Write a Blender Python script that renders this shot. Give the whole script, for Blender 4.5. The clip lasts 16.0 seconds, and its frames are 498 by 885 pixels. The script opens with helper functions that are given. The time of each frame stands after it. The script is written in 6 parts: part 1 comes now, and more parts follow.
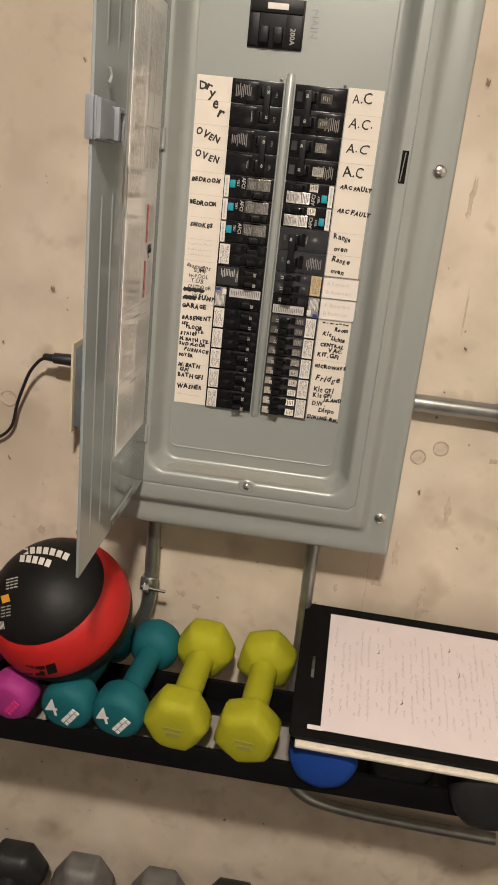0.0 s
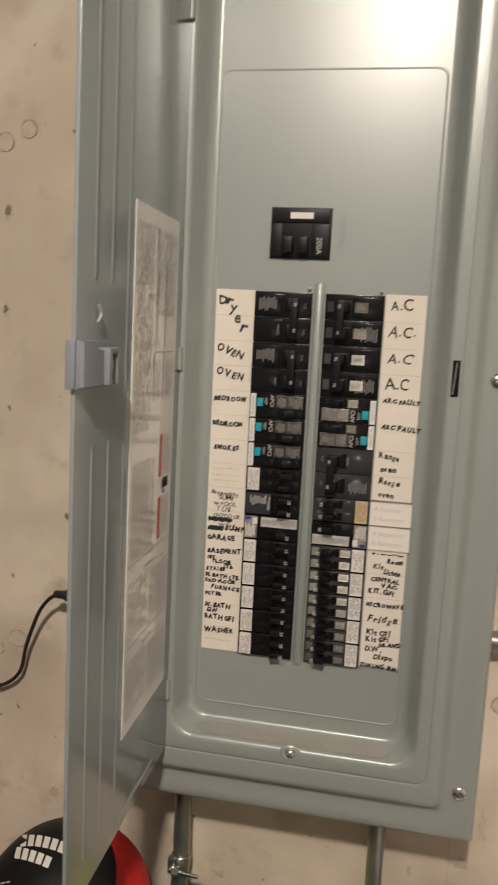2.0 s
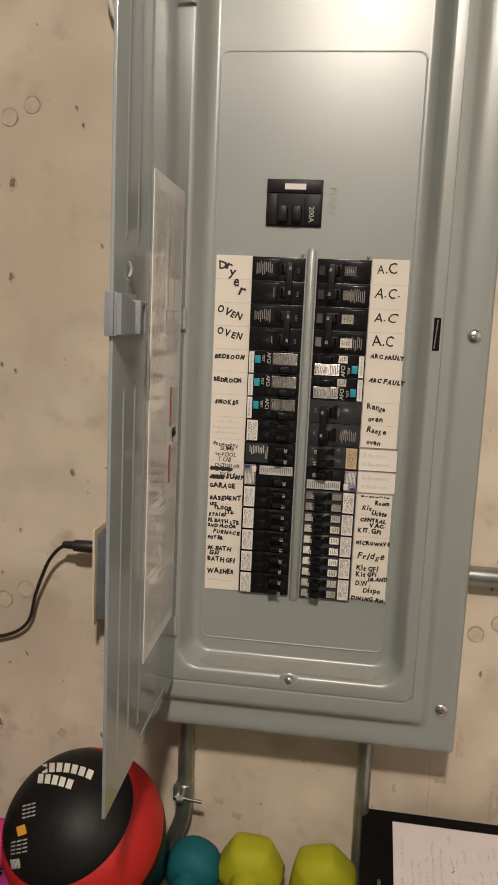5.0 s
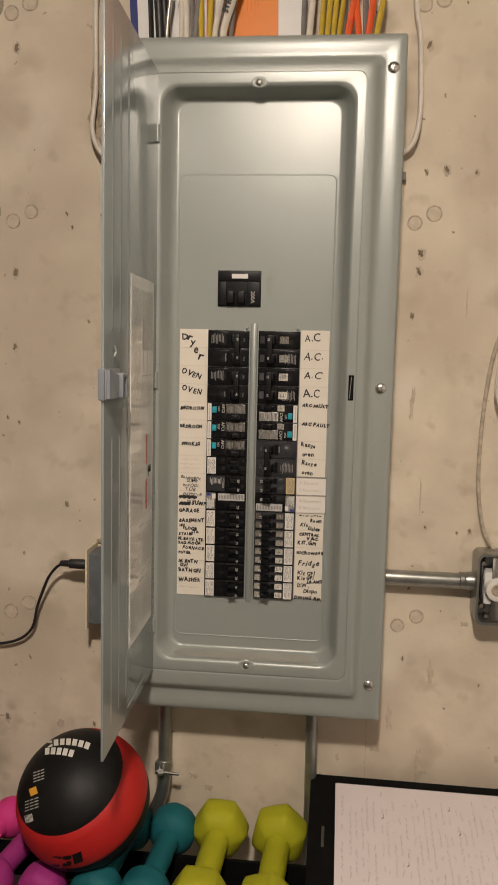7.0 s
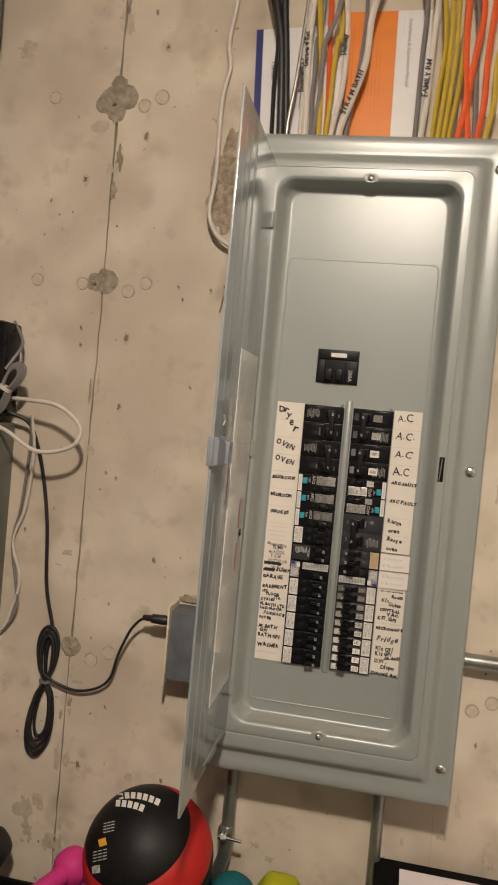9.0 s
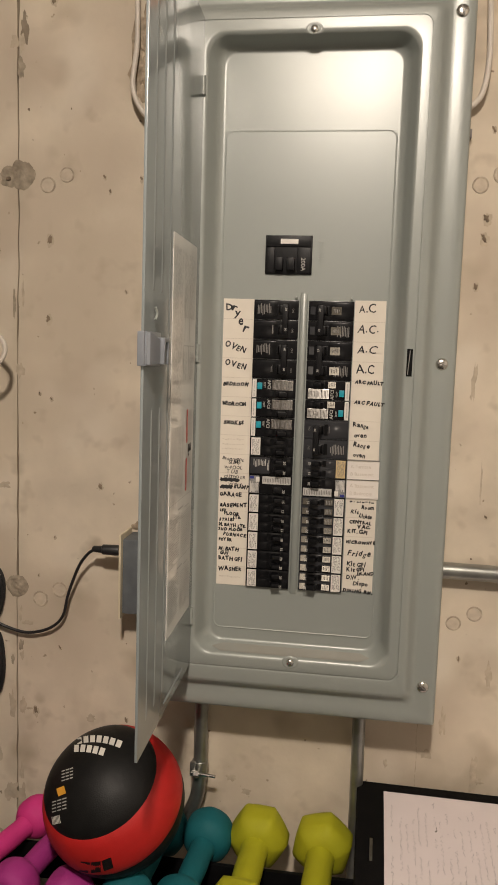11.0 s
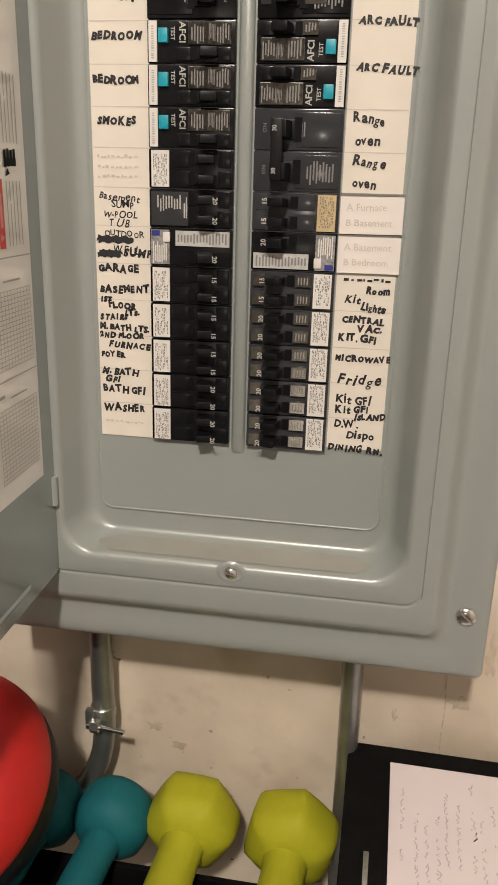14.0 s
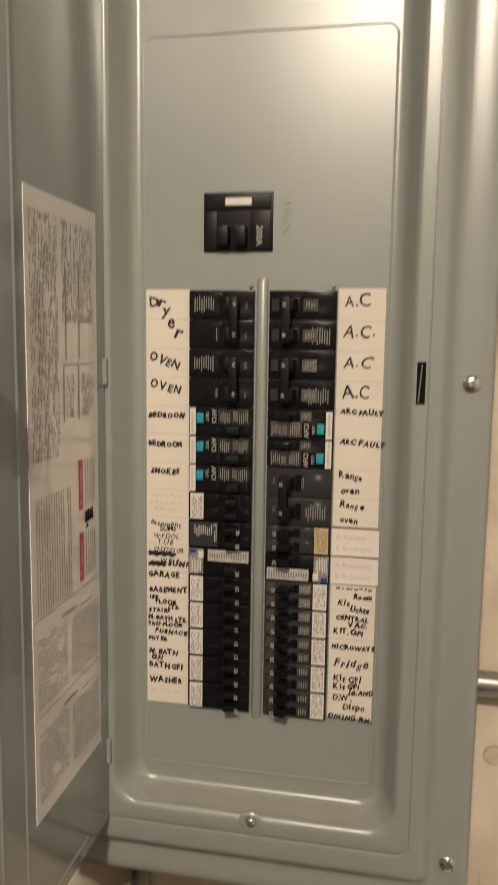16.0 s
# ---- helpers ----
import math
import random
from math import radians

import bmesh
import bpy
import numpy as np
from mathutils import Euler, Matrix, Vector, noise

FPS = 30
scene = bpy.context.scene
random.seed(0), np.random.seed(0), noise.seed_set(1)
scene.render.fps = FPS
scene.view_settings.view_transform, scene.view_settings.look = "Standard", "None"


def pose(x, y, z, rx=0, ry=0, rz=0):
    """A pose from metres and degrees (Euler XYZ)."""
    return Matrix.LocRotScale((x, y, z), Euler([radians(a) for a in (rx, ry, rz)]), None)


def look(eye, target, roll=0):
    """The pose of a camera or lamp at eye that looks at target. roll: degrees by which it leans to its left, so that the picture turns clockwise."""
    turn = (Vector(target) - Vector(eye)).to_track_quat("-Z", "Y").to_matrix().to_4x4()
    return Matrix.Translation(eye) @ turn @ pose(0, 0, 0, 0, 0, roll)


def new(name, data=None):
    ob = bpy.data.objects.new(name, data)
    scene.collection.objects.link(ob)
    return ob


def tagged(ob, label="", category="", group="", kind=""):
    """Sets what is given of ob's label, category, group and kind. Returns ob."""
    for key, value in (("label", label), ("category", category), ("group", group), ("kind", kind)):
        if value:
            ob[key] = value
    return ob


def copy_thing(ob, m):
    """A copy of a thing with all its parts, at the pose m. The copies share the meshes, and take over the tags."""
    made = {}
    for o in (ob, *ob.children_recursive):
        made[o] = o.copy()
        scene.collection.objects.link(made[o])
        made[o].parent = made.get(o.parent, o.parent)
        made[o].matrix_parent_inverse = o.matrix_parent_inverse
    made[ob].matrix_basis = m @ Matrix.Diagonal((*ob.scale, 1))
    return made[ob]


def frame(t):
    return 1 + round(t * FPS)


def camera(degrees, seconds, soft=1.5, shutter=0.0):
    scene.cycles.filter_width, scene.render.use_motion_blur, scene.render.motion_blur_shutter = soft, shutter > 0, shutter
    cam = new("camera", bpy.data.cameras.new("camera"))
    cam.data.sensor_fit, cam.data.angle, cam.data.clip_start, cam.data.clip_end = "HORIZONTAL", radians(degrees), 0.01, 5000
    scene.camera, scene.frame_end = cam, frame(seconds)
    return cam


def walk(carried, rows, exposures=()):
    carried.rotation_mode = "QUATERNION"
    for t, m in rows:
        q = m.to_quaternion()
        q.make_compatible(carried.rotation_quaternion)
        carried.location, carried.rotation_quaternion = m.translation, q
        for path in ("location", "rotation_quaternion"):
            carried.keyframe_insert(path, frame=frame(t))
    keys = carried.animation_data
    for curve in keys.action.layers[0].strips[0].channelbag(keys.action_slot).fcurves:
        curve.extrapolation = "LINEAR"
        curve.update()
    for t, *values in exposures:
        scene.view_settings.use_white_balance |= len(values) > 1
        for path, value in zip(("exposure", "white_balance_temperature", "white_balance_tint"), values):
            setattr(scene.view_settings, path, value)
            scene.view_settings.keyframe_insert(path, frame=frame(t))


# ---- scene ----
cam = camera(35.8, 16.0, soft=1.5, shutter=0.35)
PATH = [
    (0, (0.077, -0.935, 1.532), (-0.085, 0.948, 0.878), 6.1),
    (0.5, (0.08, -0.888, 1.568), (-0.128, 1.008, 0.965), 4.6),
    (1, (0.115, -0.801, 1.618), (-0.14, 1.15, 1.261), 0.9),
    (1.5, (0.138, -0.793, 1.612), (-0.205, 1.144, 1.251), 0.9),
    (2, (0.081, -0.776, 1.589), (-0.282, 1.171, 1.307), 2.9),
    (2.5, (0.031, -0.727, 1.534), (-0.359, 1.208, 1.216), 3.4),
    (3, (0.018, -0.708, 1.523), (-0.353, 1.222, 1.15), 3.8),
    (3.5, (0.03, -0.706, 1.542), (-0.267, 1.229, 1.131), 4.3),
    (4, (0.039, -0.733, 1.554), (-0.213, 1.218, 1.191), 3.8),
    (6.5, (0.083, -1.048, 1.58), (-0.168, 0.918, 1.308), 0.7),
    (7, (0.099, -1.079, 1.593), (-0.09, 0.9, 1.375), 1.3),
    (7.5, (0.092, -1.103, 1.602), (-0.13, 0.879, 1.465), 2.8),
    (8, (0.048, -1.135, 1.607), (-0.268, 0.839, 1.55), 6.4),
    (8.5, (0.04, -1.135, 1.61), (-0.34, 0.828, 1.573), 6.7),
    (9, (0.06, -1.124, 1.601), (-0.294, 0.844, 1.541), 5.2),
    (9.5, (0.07, -1.111, 1.597), (-0.216, 0.866, 1.489), 4.2),
    (12, (0.071, -0.956, 1.538), (-0.195, 1.001, 1.222), 0.7),
    (12.5, (0.058, -0.92, 1.531), (-0.185, 1.027, 1.14), 0.4),
    (13, (0.031, -0.714, 1.473), (-0.288, 1.193, 0.963), 1.0),
    (13.5, (0.051, -0.575, 1.448), (-0.263, 1.304, 0.84), 1.7),
    (14, (0.091, -0.535, 1.43), (-0.2, 1.342, 0.802), 1.6),
    (14.5, (0.096, -0.548, 1.456), (-0.217, 1.335, 0.86), 1.2),
    (15, (0.098, -0.577, 1.477), (-0.238, 1.322, 0.944), 1.3),
    (15.5, (0.098, -0.626, 1.531), (-0.246, 1.298, 1.107), 0.9),
    (16, (0.119, -0.663, 1.587), (-0.261, 1.283, 1.328), 0.8),
]
EXPOSURE = [(t, stops, kelvin, 10.0) for t, stops, kelvin in ((0.0, 0.35, 6400), (0.5, 0.27, 6400), (1.0, 0.07, 6400), (1.5, 0.02, 6350), (2.5, 0.12, 6300), (3.5, 0.18, 6250), (4.0, 0.10, 6300), (6.5, -0.08, 6550), (7.0, -0.10, 6600), (7.5, -0.10, 6650), (8.0, -0.02, 6600), (8.5, 0.02, 6600), (9.0, 0.0, 6600), (9.5, -0.06, 6600), (12.0, 0.02, 6500), (12.5, 0.08, 6450), (13.0, 0.38, 6350), (13.5, 0.55, 6200), (14.0, 0.40, 6300), (15.0, 0.34, 6450), (15.5, 0.17, 6750), (16.0, 0.0, 7000))]
walk(cam, [(t, look(eye, target, roll)) for t, eye, target, roll in PATH], EXPOSURE)

# ---- light ----
world = bpy.data.worlds.new("world")
scene.world = world
world.use_nodes = True
world.node_tree.nodes["Background"].inputs[0].default_value = (0.005, 0.0045, 0.004, 1)
world.node_tree.nodes["Background"].inputs[1].default_value = 1.0
LAMP_AT = (0.05, -1.32, 2.42)
lamp_data = bpy.data.lights.new("bulb_light", "POINT")
lamp_data.energy, lamp_data.color, lamp_data.shadow_soft_size = 62.5, (1.0, 0.875, 0.755), 0.045
bulb_light = new("bulb_light", lamp_data)
bulb_light.location = LAMP_AT
dome_data = bpy.data.lights.new("lamp_diffuser_light", "AREA")
dome_data.shape, dome_data.size = "DISK", 0.10
dome_data.energy, dome_data.color = 17.0, (1.0, 0.875, 0.755)
dome_light = new("lamp_diffuser_light", dome_data)
dome_light.location = (LAMP_AT[0], LAMP_AT[1], LAMP_AT[2] - 0.05)
# Unseen lamp behind the camera, added for the glare on the breaker faces.
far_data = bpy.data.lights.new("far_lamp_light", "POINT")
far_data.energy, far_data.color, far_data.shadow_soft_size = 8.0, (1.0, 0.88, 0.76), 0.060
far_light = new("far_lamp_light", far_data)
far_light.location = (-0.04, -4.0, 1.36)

WALL = 0.066          # front face of the concrete wall


# ---- materials ----
def material(name, base, rough=0.5, metal=0.0, vary=0.12, scale=30.0, bump=0.0, bump_scale=200.0, coat=0.0, spec=0.5, tint=None, tint_at=0.5, random_tone=0.0, coat_rough=0.07):
    m = bpy.data.materials.new(name)
    m.use_nodes = True
    nt = m.node_tree
    b = nt.nodes["Principled BSDF"]
    b.inputs["Metallic"].default_value = metal
    b.inputs["Coat Weight"].default_value = coat
    b.inputs["Coat Roughness"].default_value = coat_rough
    b.inputs["Specular IOR Level"].default_value = spec
    tc = nt.nodes.new("ShaderNodeTexCoord")
    n1 = nt.nodes.new("ShaderNodeTexNoise")
    n1.inputs["Scale"].default_value, n1.inputs["Detail"].default_value = scale, 5.0
    nt.links.new(tc.outputs["Object"], n1.inputs["Vector"])
    ramp = nt.nodes.new("ShaderNodeValToRGB")
    ramp.color_ramp.elements[0].position, ramp.color_ramp.elements[1].position = 0.3, 0.72
    dark = tuple(c * (1 - vary) for c in base)
    light = tuple(min(1.0, c * (1 + vary)) for c in base)
    ramp.color_ramp.elements[0].color, ramp.color_ramp.elements[1].color = (*dark, 1), (*light, 1)
    nt.links.new(n1.outputs["Fac"], ramp.inputs["Fac"])
    col = ramp.outputs["Color"]
    if tint:
        n2 = nt.nodes.new("ShaderNodeTexNoise")
        n2.inputs["Scale"].default_value, n2.inputs["Detail"].default_value = scale * 0.22, 6.0
        nt.links.new(tc.outputs["Object"], n2.inputs["Vector"])
        r2 = nt.nodes.new("ShaderNodeValToRGB")
        r2.color_ramp.elements[0].position, r2.color_ramp.elements[1].position = tint_at, tint_at + 0.2
        nt.links.new(n2.outputs["Fac"], r2.inputs["Fac"])
        mix = nt.nodes.new("ShaderNodeMix")
        mix.data_type = "RGBA"
        nt.links.new(r2.outputs["Color"], mix.inputs[0])
        nt.links.new(col, mix.inputs[6])
        mix.inputs[7].default_value = (*tint, 1)
        col = mix.outputs[2]
    if random_tone:
        info = nt.nodes.new("ShaderNodeObjectInfo")
        mul = nt.nodes.new("ShaderNodeMath")
        mul.operation = "MULTIPLY_ADD"
        mul.inputs[1].default_value, mul.inputs[2].default_value = 2 * random_tone, 1 - random_tone
        nt.links.new(info.outputs["Random"], mul.inputs[0])
        hsv = nt.nodes.new("ShaderNodeHueSaturation")
        nt.links.new(mul.outputs[0], hsv.inputs["Value"])
        nt.links.new(col, hsv.inputs["Color"])
        col = hsv.outputs["Color"]
    nt.links.new(col, b.inputs["Base Color"])
    rr = nt.nodes.new("ShaderNodeMapRange")
    rr.inputs["To Min"].default_value, rr.inputs["To Max"].default_value = rough * 0.82, min(1.0, rough * 1.18)
    n3 = nt.nodes.new("ShaderNodeTexNoise")
    n3.inputs["Scale"].default_value, n3.inputs["Detail"].default_value = scale * 1.7, 4.0
    nt.links.new(tc.outputs["Object"], n3.inputs["Vector"])
    nt.links.new(n3.outputs["Fac"], rr.inputs["Value"])
    nt.links.new(rr.outputs[0], b.inputs["Roughness"])
    if bump:
        nb = nt.nodes.new("ShaderNodeTexNoise")
        nb.inputs["Scale"].default_value, nb.inputs["Detail"].default_value = bump_scale, 3.0
        nt.links.new(tc.outputs["Object"], nb.inputs["Vector"])
        bp = nt.nodes.new("ShaderNodeBump")
        bp.inputs["Strength"].default_value, bp.inputs["Distance"].default_value = bump, 0.002
        nt.links.new(nb.outputs["Fac"], bp.inputs["Height"])
        nt.links.new(bp.outputs["Normal"], b.inputs["Normal"])
    return m


def concrete_material():
    """Cast concrete: cloudy tan-grey tone, fine grain, scattered small dark pits and faint stains."""
    m = material("concrete", (0.615, 0.535, 0.425), rough=0.86, vary=0.11, scale=13, bump=0.16, bump_scale=110, spec=0.25, tint=(0.525, 0.45, 0.35), tint_at=0.46)
    nt = m.node_tree
    b = nt.nodes["Principled BSDF"]
    col = b.inputs["Base Color"].links[0].from_socket
    tc = nt.nodes.new("ShaderNodeTexCoord")
    for scale, low, high, tone in ((70.0, 0.74, 0.78, (0.22, 0.165, 0.115)), (28.0, 0.60, 0.80, (0.46, 0.385, 0.295)), (12.0, 0.57, 0.80, (0.38, 0.31, 0.225)), (5.0, 0.50, 0.72, (0.475, 0.40, 0.315)), (8.0, 0.58, 0.80, (0.66, 0.59, 0.49))):
        n = nt.nodes.new("ShaderNodeTexNoise")
        n.inputs["Scale"].default_value, n.inputs["Detail"].default_value = scale, 2.0
        shift = nt.nodes.new("ShaderNodeMapping")
        shift.inputs["Location"].default_value = (scale, 3.7, scale * 0.3)
        nt.links.new(tc.outputs["Object"], shift.inputs["Vector"])
        nt.links.new(shift.outputs[0], n.inputs["Vector"])
        r = nt.nodes.new("ShaderNodeValToRGB")
        r.color_ramp.elements[0].position, r.color_ramp.elements[1].position = low, high
        nt.links.new(n.outputs["Fac"], r.inputs["Fac"])
        mix = nt.nodes.new("ShaderNodeMix")
        mix.data_type = "RGBA"
        nt.links.new(r.outputs["Color"], mix.inputs[0])
        nt.links.new(col, mix.inputs[6])
        mix.inputs[7].default_value = (*tone, 1)
        col = mix.outputs[2]
    nt.links.new(col, b.inputs["Base Color"])
    return m


M_CONCRETE = concrete_material()
M_STAIN = material("brown_stain", (0.465, 0.39, 0.298), rough=0.9, vary=0.14, scale=90)
M_PIT = material("pitted_concrete", (0.20, 0.15, 0.105), rough=0.95, vary=0.4, scale=120, bump=0.6, bump_scale=500)
M_PATCH = material("patch_mortar", (0.315, 0.265, 0.20), rough=0.92, vary=0.3, scale=90, bump=0.5, bump_scale=300, tint=(0.20, 0.16, 0.115), tint_at=0.5)
M_MARK = material("form_mark_concrete", (0.515, 0.44, 0.345), rough=0.9, vary=0.12, scale=90)
M_PATCH_RIM = material("patch_rim", (0.44, 0.37, 0.285), rough=0.92, vary=0.25, scale=150)
M_GAP = material("joint_shadow", (0.15, 0.115, 0.075), rough=0.95, vary=0.4, scale=80)
# Floor is out of view; its dark tone keeps bounced light low.
M_FLOOR = material("dark_low_bounce_floor", (0.085, 0.08, 0.075), rough=0.8, vary=0.2, scale=6, bump=0.3)
# Pale surface of the unseen east wall, chosen to reflect light onto the door.
M_BOUNCE = material("pale_bounce_wall", (0.78, 0.75, 0.70), rough=0.9, vary=0.05, scale=3)
M_DOOR = material("grey_door_enamel", (0.243, 0.270, 0.274), rough=0.21, vary=0.02, scale=3, bump=0.008, bump_scale=300, spec=0.5, coat=0.5, coat_rough=0.10)
M_TRAY = material("pale_grey_tray", (0.33, 0.305, 0.275), rough=0.5, vary=0.15, scale=40)
M_FOIL = material("silver_foil", (0.225, 0.212, 0.186), rough=0.19, metal=1.0, vary=0.2, scale=300)
M_FILM = material("printed_foil", (0.26, 0.25, 0.235), rough=0.17, metal=1.0, vary=0.45, scale=420)
# Tan colour that stands for the reflection on the recess's lower slope.
M_SLOPE_TINT = material("tan_reflection", (0.285, 0.276, 0.242), rough=0.5, vary=0.05, scale=40, tint=(0.27, 0.28, 0.258), tint_at=0.5, coat=0.2, coat_rough=0.2)
M_YELLOW_MARK = material("worn_yellow_mark", (0.25, 0.24, 0.05), rough=0.6)
M_FINE_PRINT = material("pale_fine_print", (0.29, 0.28, 0.265), rough=0.3, coat=0.45, coat_rough=0.10)
M_ROOM = material("basement_paint", (0.30, 0.275, 0.24), rough=0.9, vary=0.12, scale=3)
M_STEEL = material("grey_enamel", (0.280, 0.300, 0.280), rough=0.335, metal=0.08, coat=0.06, coat_rough=0.24, vary=0.02, scale=3, bump=0.012, bump_scale=420, spec=0.58)
M_STEEL_IN = material("grey_enamel_plate", (0.283, 0.304, 0.285), rough=0.335, metal=0.08, coat=0.06, coat_rough=0.26, vary=0.02, scale=3, bump=0.012, bump_scale=300, spec=0.58)
M_LATCH = material("blue_grey_plastic", (0.20, 0.215, 0.24), rough=0.35, vary=0.06)
M_SCREW = material("zinc_screw", (0.62, 0.60, 0.56), rough=0.25, metal=1.0, vary=0.12, scale=200)
# Near-black for shade in slots and gaps, and for the printed symbol.
M_DARK = material("slot_shade_and_print", (0.004, 0.004, 0.0045), rough=0.6, spec=0.1)
M_BLACK = material("black_plastic", (0.008, 0.008, 0.009), rough=0.22, vary=0.2, scale=120, bump=0.02, bump_scale=900, spec=0.22)
M_BLACK_MATT = material("black_plastic_matt", (0.006, 0.006, 0.007), rough=0.42, vary=0.2, scale=80, spec=0.20)
# Grey plastic; on the right row's breakers it puts their sheen into colour.
M_BODY_GREY = material("grey_plastic_and_sheen", (0.034, 0.035, 0.039), rough=0.16, vary=0.12, scale=60)
M_TEAL_BUTTON = material("teal_button", (0.01, 0.29, 0.38), rough=0.4, vary=0.06)
M_STICKER_GREY = material("greyish_label", (0.44, 0.43, 0.41), rough=0.4, vary=0.15, scale=200)
M_STICKER = material("white_sticker", (0.67, 0.64, 0.595), rough=0.55, vary=0.04, scale=60)
M_STICKER_TAN = material("tan_sticker", (0.50, 0.38, 0.20), rough=0.6, vary=0.12, scale=90)
M_STICKER_CLEAR = material("printed_film", (0.24, 0.235, 0.225), rough=0.28, vary=0.45, scale=420)
M_BLUE_MARK = material("blue_mark", (0.02, 0.03, 0.22), rough=0.5)
M_PRINT = material("grey_print", (0.38, 0.37, 0.345), rough=0.6, vary=0.1)
M_PRINT_DARK = material("dark_print", (0.185, 0.175, 0.165), rough=0.6)
M_WHITE_PRINT = material("white_print", (0.70, 0.69, 0.66), rough=0.5)
M_RED_PRINT = material("red_print", (0.52, 0.045, 0.04), rough=0.4)
M_STICKER_PRINT = material("sticker_print", (0.17, 0.16, 0.15), rough=0.5)
M_RED_WORD = material("red_bar_lettering", (0.60, 0.22, 0.19), rough=0.4)
M_CARD = material("cream_card", (0.685, 0.63, 0.545), rough=0.75, vary=0.025, scale=40)
M_SLIP = material("white_slip", (0.71, 0.66, 0.61), rough=0.7, vary=0.03, scale=40)
M_INK = material("marker_ink", (0.012, 0.012, 0.014), rough=0.6)
M_INK_FAINT = material("faded_pencil", (0.55, 0.49, 0.42), rough=0.7)
M_DOOR_LABEL = material("door_label_paper", (0.71, 0.685, 0.65), rough=0.3, vary=0.05, scale=25, coat=1.0, coat_rough=0.08)
M_EMT = material("galvanised_conduit", (0.33, 0.335, 0.315), rough=0.33, metal=0.85, vary=0.18, scale=35, tint=(0.24, 0.245, 0.235), tint_at=0.52)
M_RACK = material("black_rack_steel", (0.004, 0.004, 0.0045), rough=0.45, vary=0.2, scale=50, spec=0.18)
M_YELLOW = material("yellow_green_vinyl", (0.34, 0.335, 0.012), rough=0.68, vary=0.10, scale=22, bump=0.16, bump_scale=500, tint=(0.27, 0.265, 0.012), tint_at=0.55, spec=0.3)
M_TEAL = material("teal_vinyl", (0.005, 0.098, 0.116), rough=0.68, vary=0.10, scale=22, bump=0.16, bump_scale=500, spec=0.3)
M_PINK = material("pink_vinyl", (0.56, 0.035, 0.20), rough=0.62, vary=0.08, scale=22, bump=0.16, bump_scale=500, spec=0.3)
M_MAGENTA = material("magenta_vinyl", (0.31, 0.026, 0.18), rough=0.62, vary=0.08, scale=22, bump=0.16, bump_scale=500, spec=0.3)
M_BLUE = material("blue_vinyl", (0.008, 0.05, 0.27), rough=0.62, vary=0.08, scale=22, bump=0.16, bump_scale=500, spec=0.3)
M_BLACK_VINYL = material("black_vinyl", (0.014, 0.014, 0.015), rough=0.5, vary=0.2, scale=40, bump=0.2, bump_scale=500)
M_IRON = material("cast_iron_grey", (0.17, 0.165, 0.155), rough=0.55, metal=0.3, vary=0.18, scale=45, bump=0.3, bump_scale=350)
M_BALL_BLACK = material("black_rubber", (0.006, 0.006, 0.006), rough=0.5, vary=0.15, scale=60, spec=0.25, bump=0.14, bump_scale=620)
M_BALL_RED = material("red_rubber", (0.44, 0.010, 0.009), rough=0.58, vary=0.08, scale=40, bump=0.10, bump_scale=620)
M_BALL_WHITE = material("white_ball_print", (0.68, 0.66, 0.60), rough=0.5)
M_ORANGE_PRINT = material("orange_ball_print", (0.62, 0.30, 0.03), rough=0.5)
M_FOLIO = material("black_leatherette", (0.004, 0.0038, 0.0038), rough=0.6, spec=0.10, vary=0.2, scale=60, bump=0.25, bump_scale=700)
M_PAPER = material("white_paper", (0.63, 0.565, 0.56), rough=0.75, vary=0.02, scale=25)
M_PAGES = material("cream_pages", (0.66, 0.60, 0.50), rough=0.8, vary=0.08, scale=120)
M_PEN = material("pen_strokes", (0.36, 0.33, 0.335), rough=0.7)
M_W_WHITE = material("white_cable", (0.60, 0.545, 0.475), rough=0.5, vary=0.08, scale=60)
M_W_GREY = material("grey_cable", (0.185, 0.168, 0.158), rough=0.5, vary=0.14, scale=60)
M_W_DIM = material("dull_dark_cable", (0.085, 0.075, 0.072), rough=0.45, vary=0.2, scale=60)
M_W_YELLOW = material("yellow_cable", (0.48, 0.335, 0.03), rough=0.45, vary=0.08, scale=60)
M_W_ORANGE = material("orange_cable", (0.70, 0.10, 0.022), rough=0.45, vary=0.08, scale=60)
M_W_BLACK = material("black_cable", (0.015, 0.015, 0.016), rough=0.42, vary=0.2, scale=60)
M_W_BARE = material("armoured_cable", (0.45, 0.42, 0.38), rough=0.35, metal=0.8, vary=0.2, scale=80)
M_COPPER = material("bare_copper", (0.55, 0.38, 0.28), rough=0.35, metal=0.9, vary=0.15, scale=120)
M_OUTLET_BOX = material("blue_grey_box", (0.12, 0.132, 0.143), rough=0.55, vary=0.18, scale=40)
M_PLATE = material("cream_plate", (0.66, 0.58, 0.42), rough=0.45, vary=0.04)
M_BOOK_BLUE = material("navy_cover", (0.02, 0.03, 0.16), rough=0.4)
M_BOOK_ORANGE = material("orange_cover", (0.72, 0.20, 0.012), rough=0.45, vary=0.05)
M_BOOK_WHITE = material("white_cover", (0.72, 0.70, 0.68), rough=0.45, vary=0.03)
M_ORANGE_LINE = material("orange_line", (0.55, 0.13, 0.008), rough=0.5)
M_TAN_STAIN = material("crumbled_mortar", (0.36, 0.29, 0.21), rough=0.95, vary=0.35, scale=110, bump=0.7, bump_scale=260, tint=(0.20, 0.155, 0.105), tint_at=0.52)
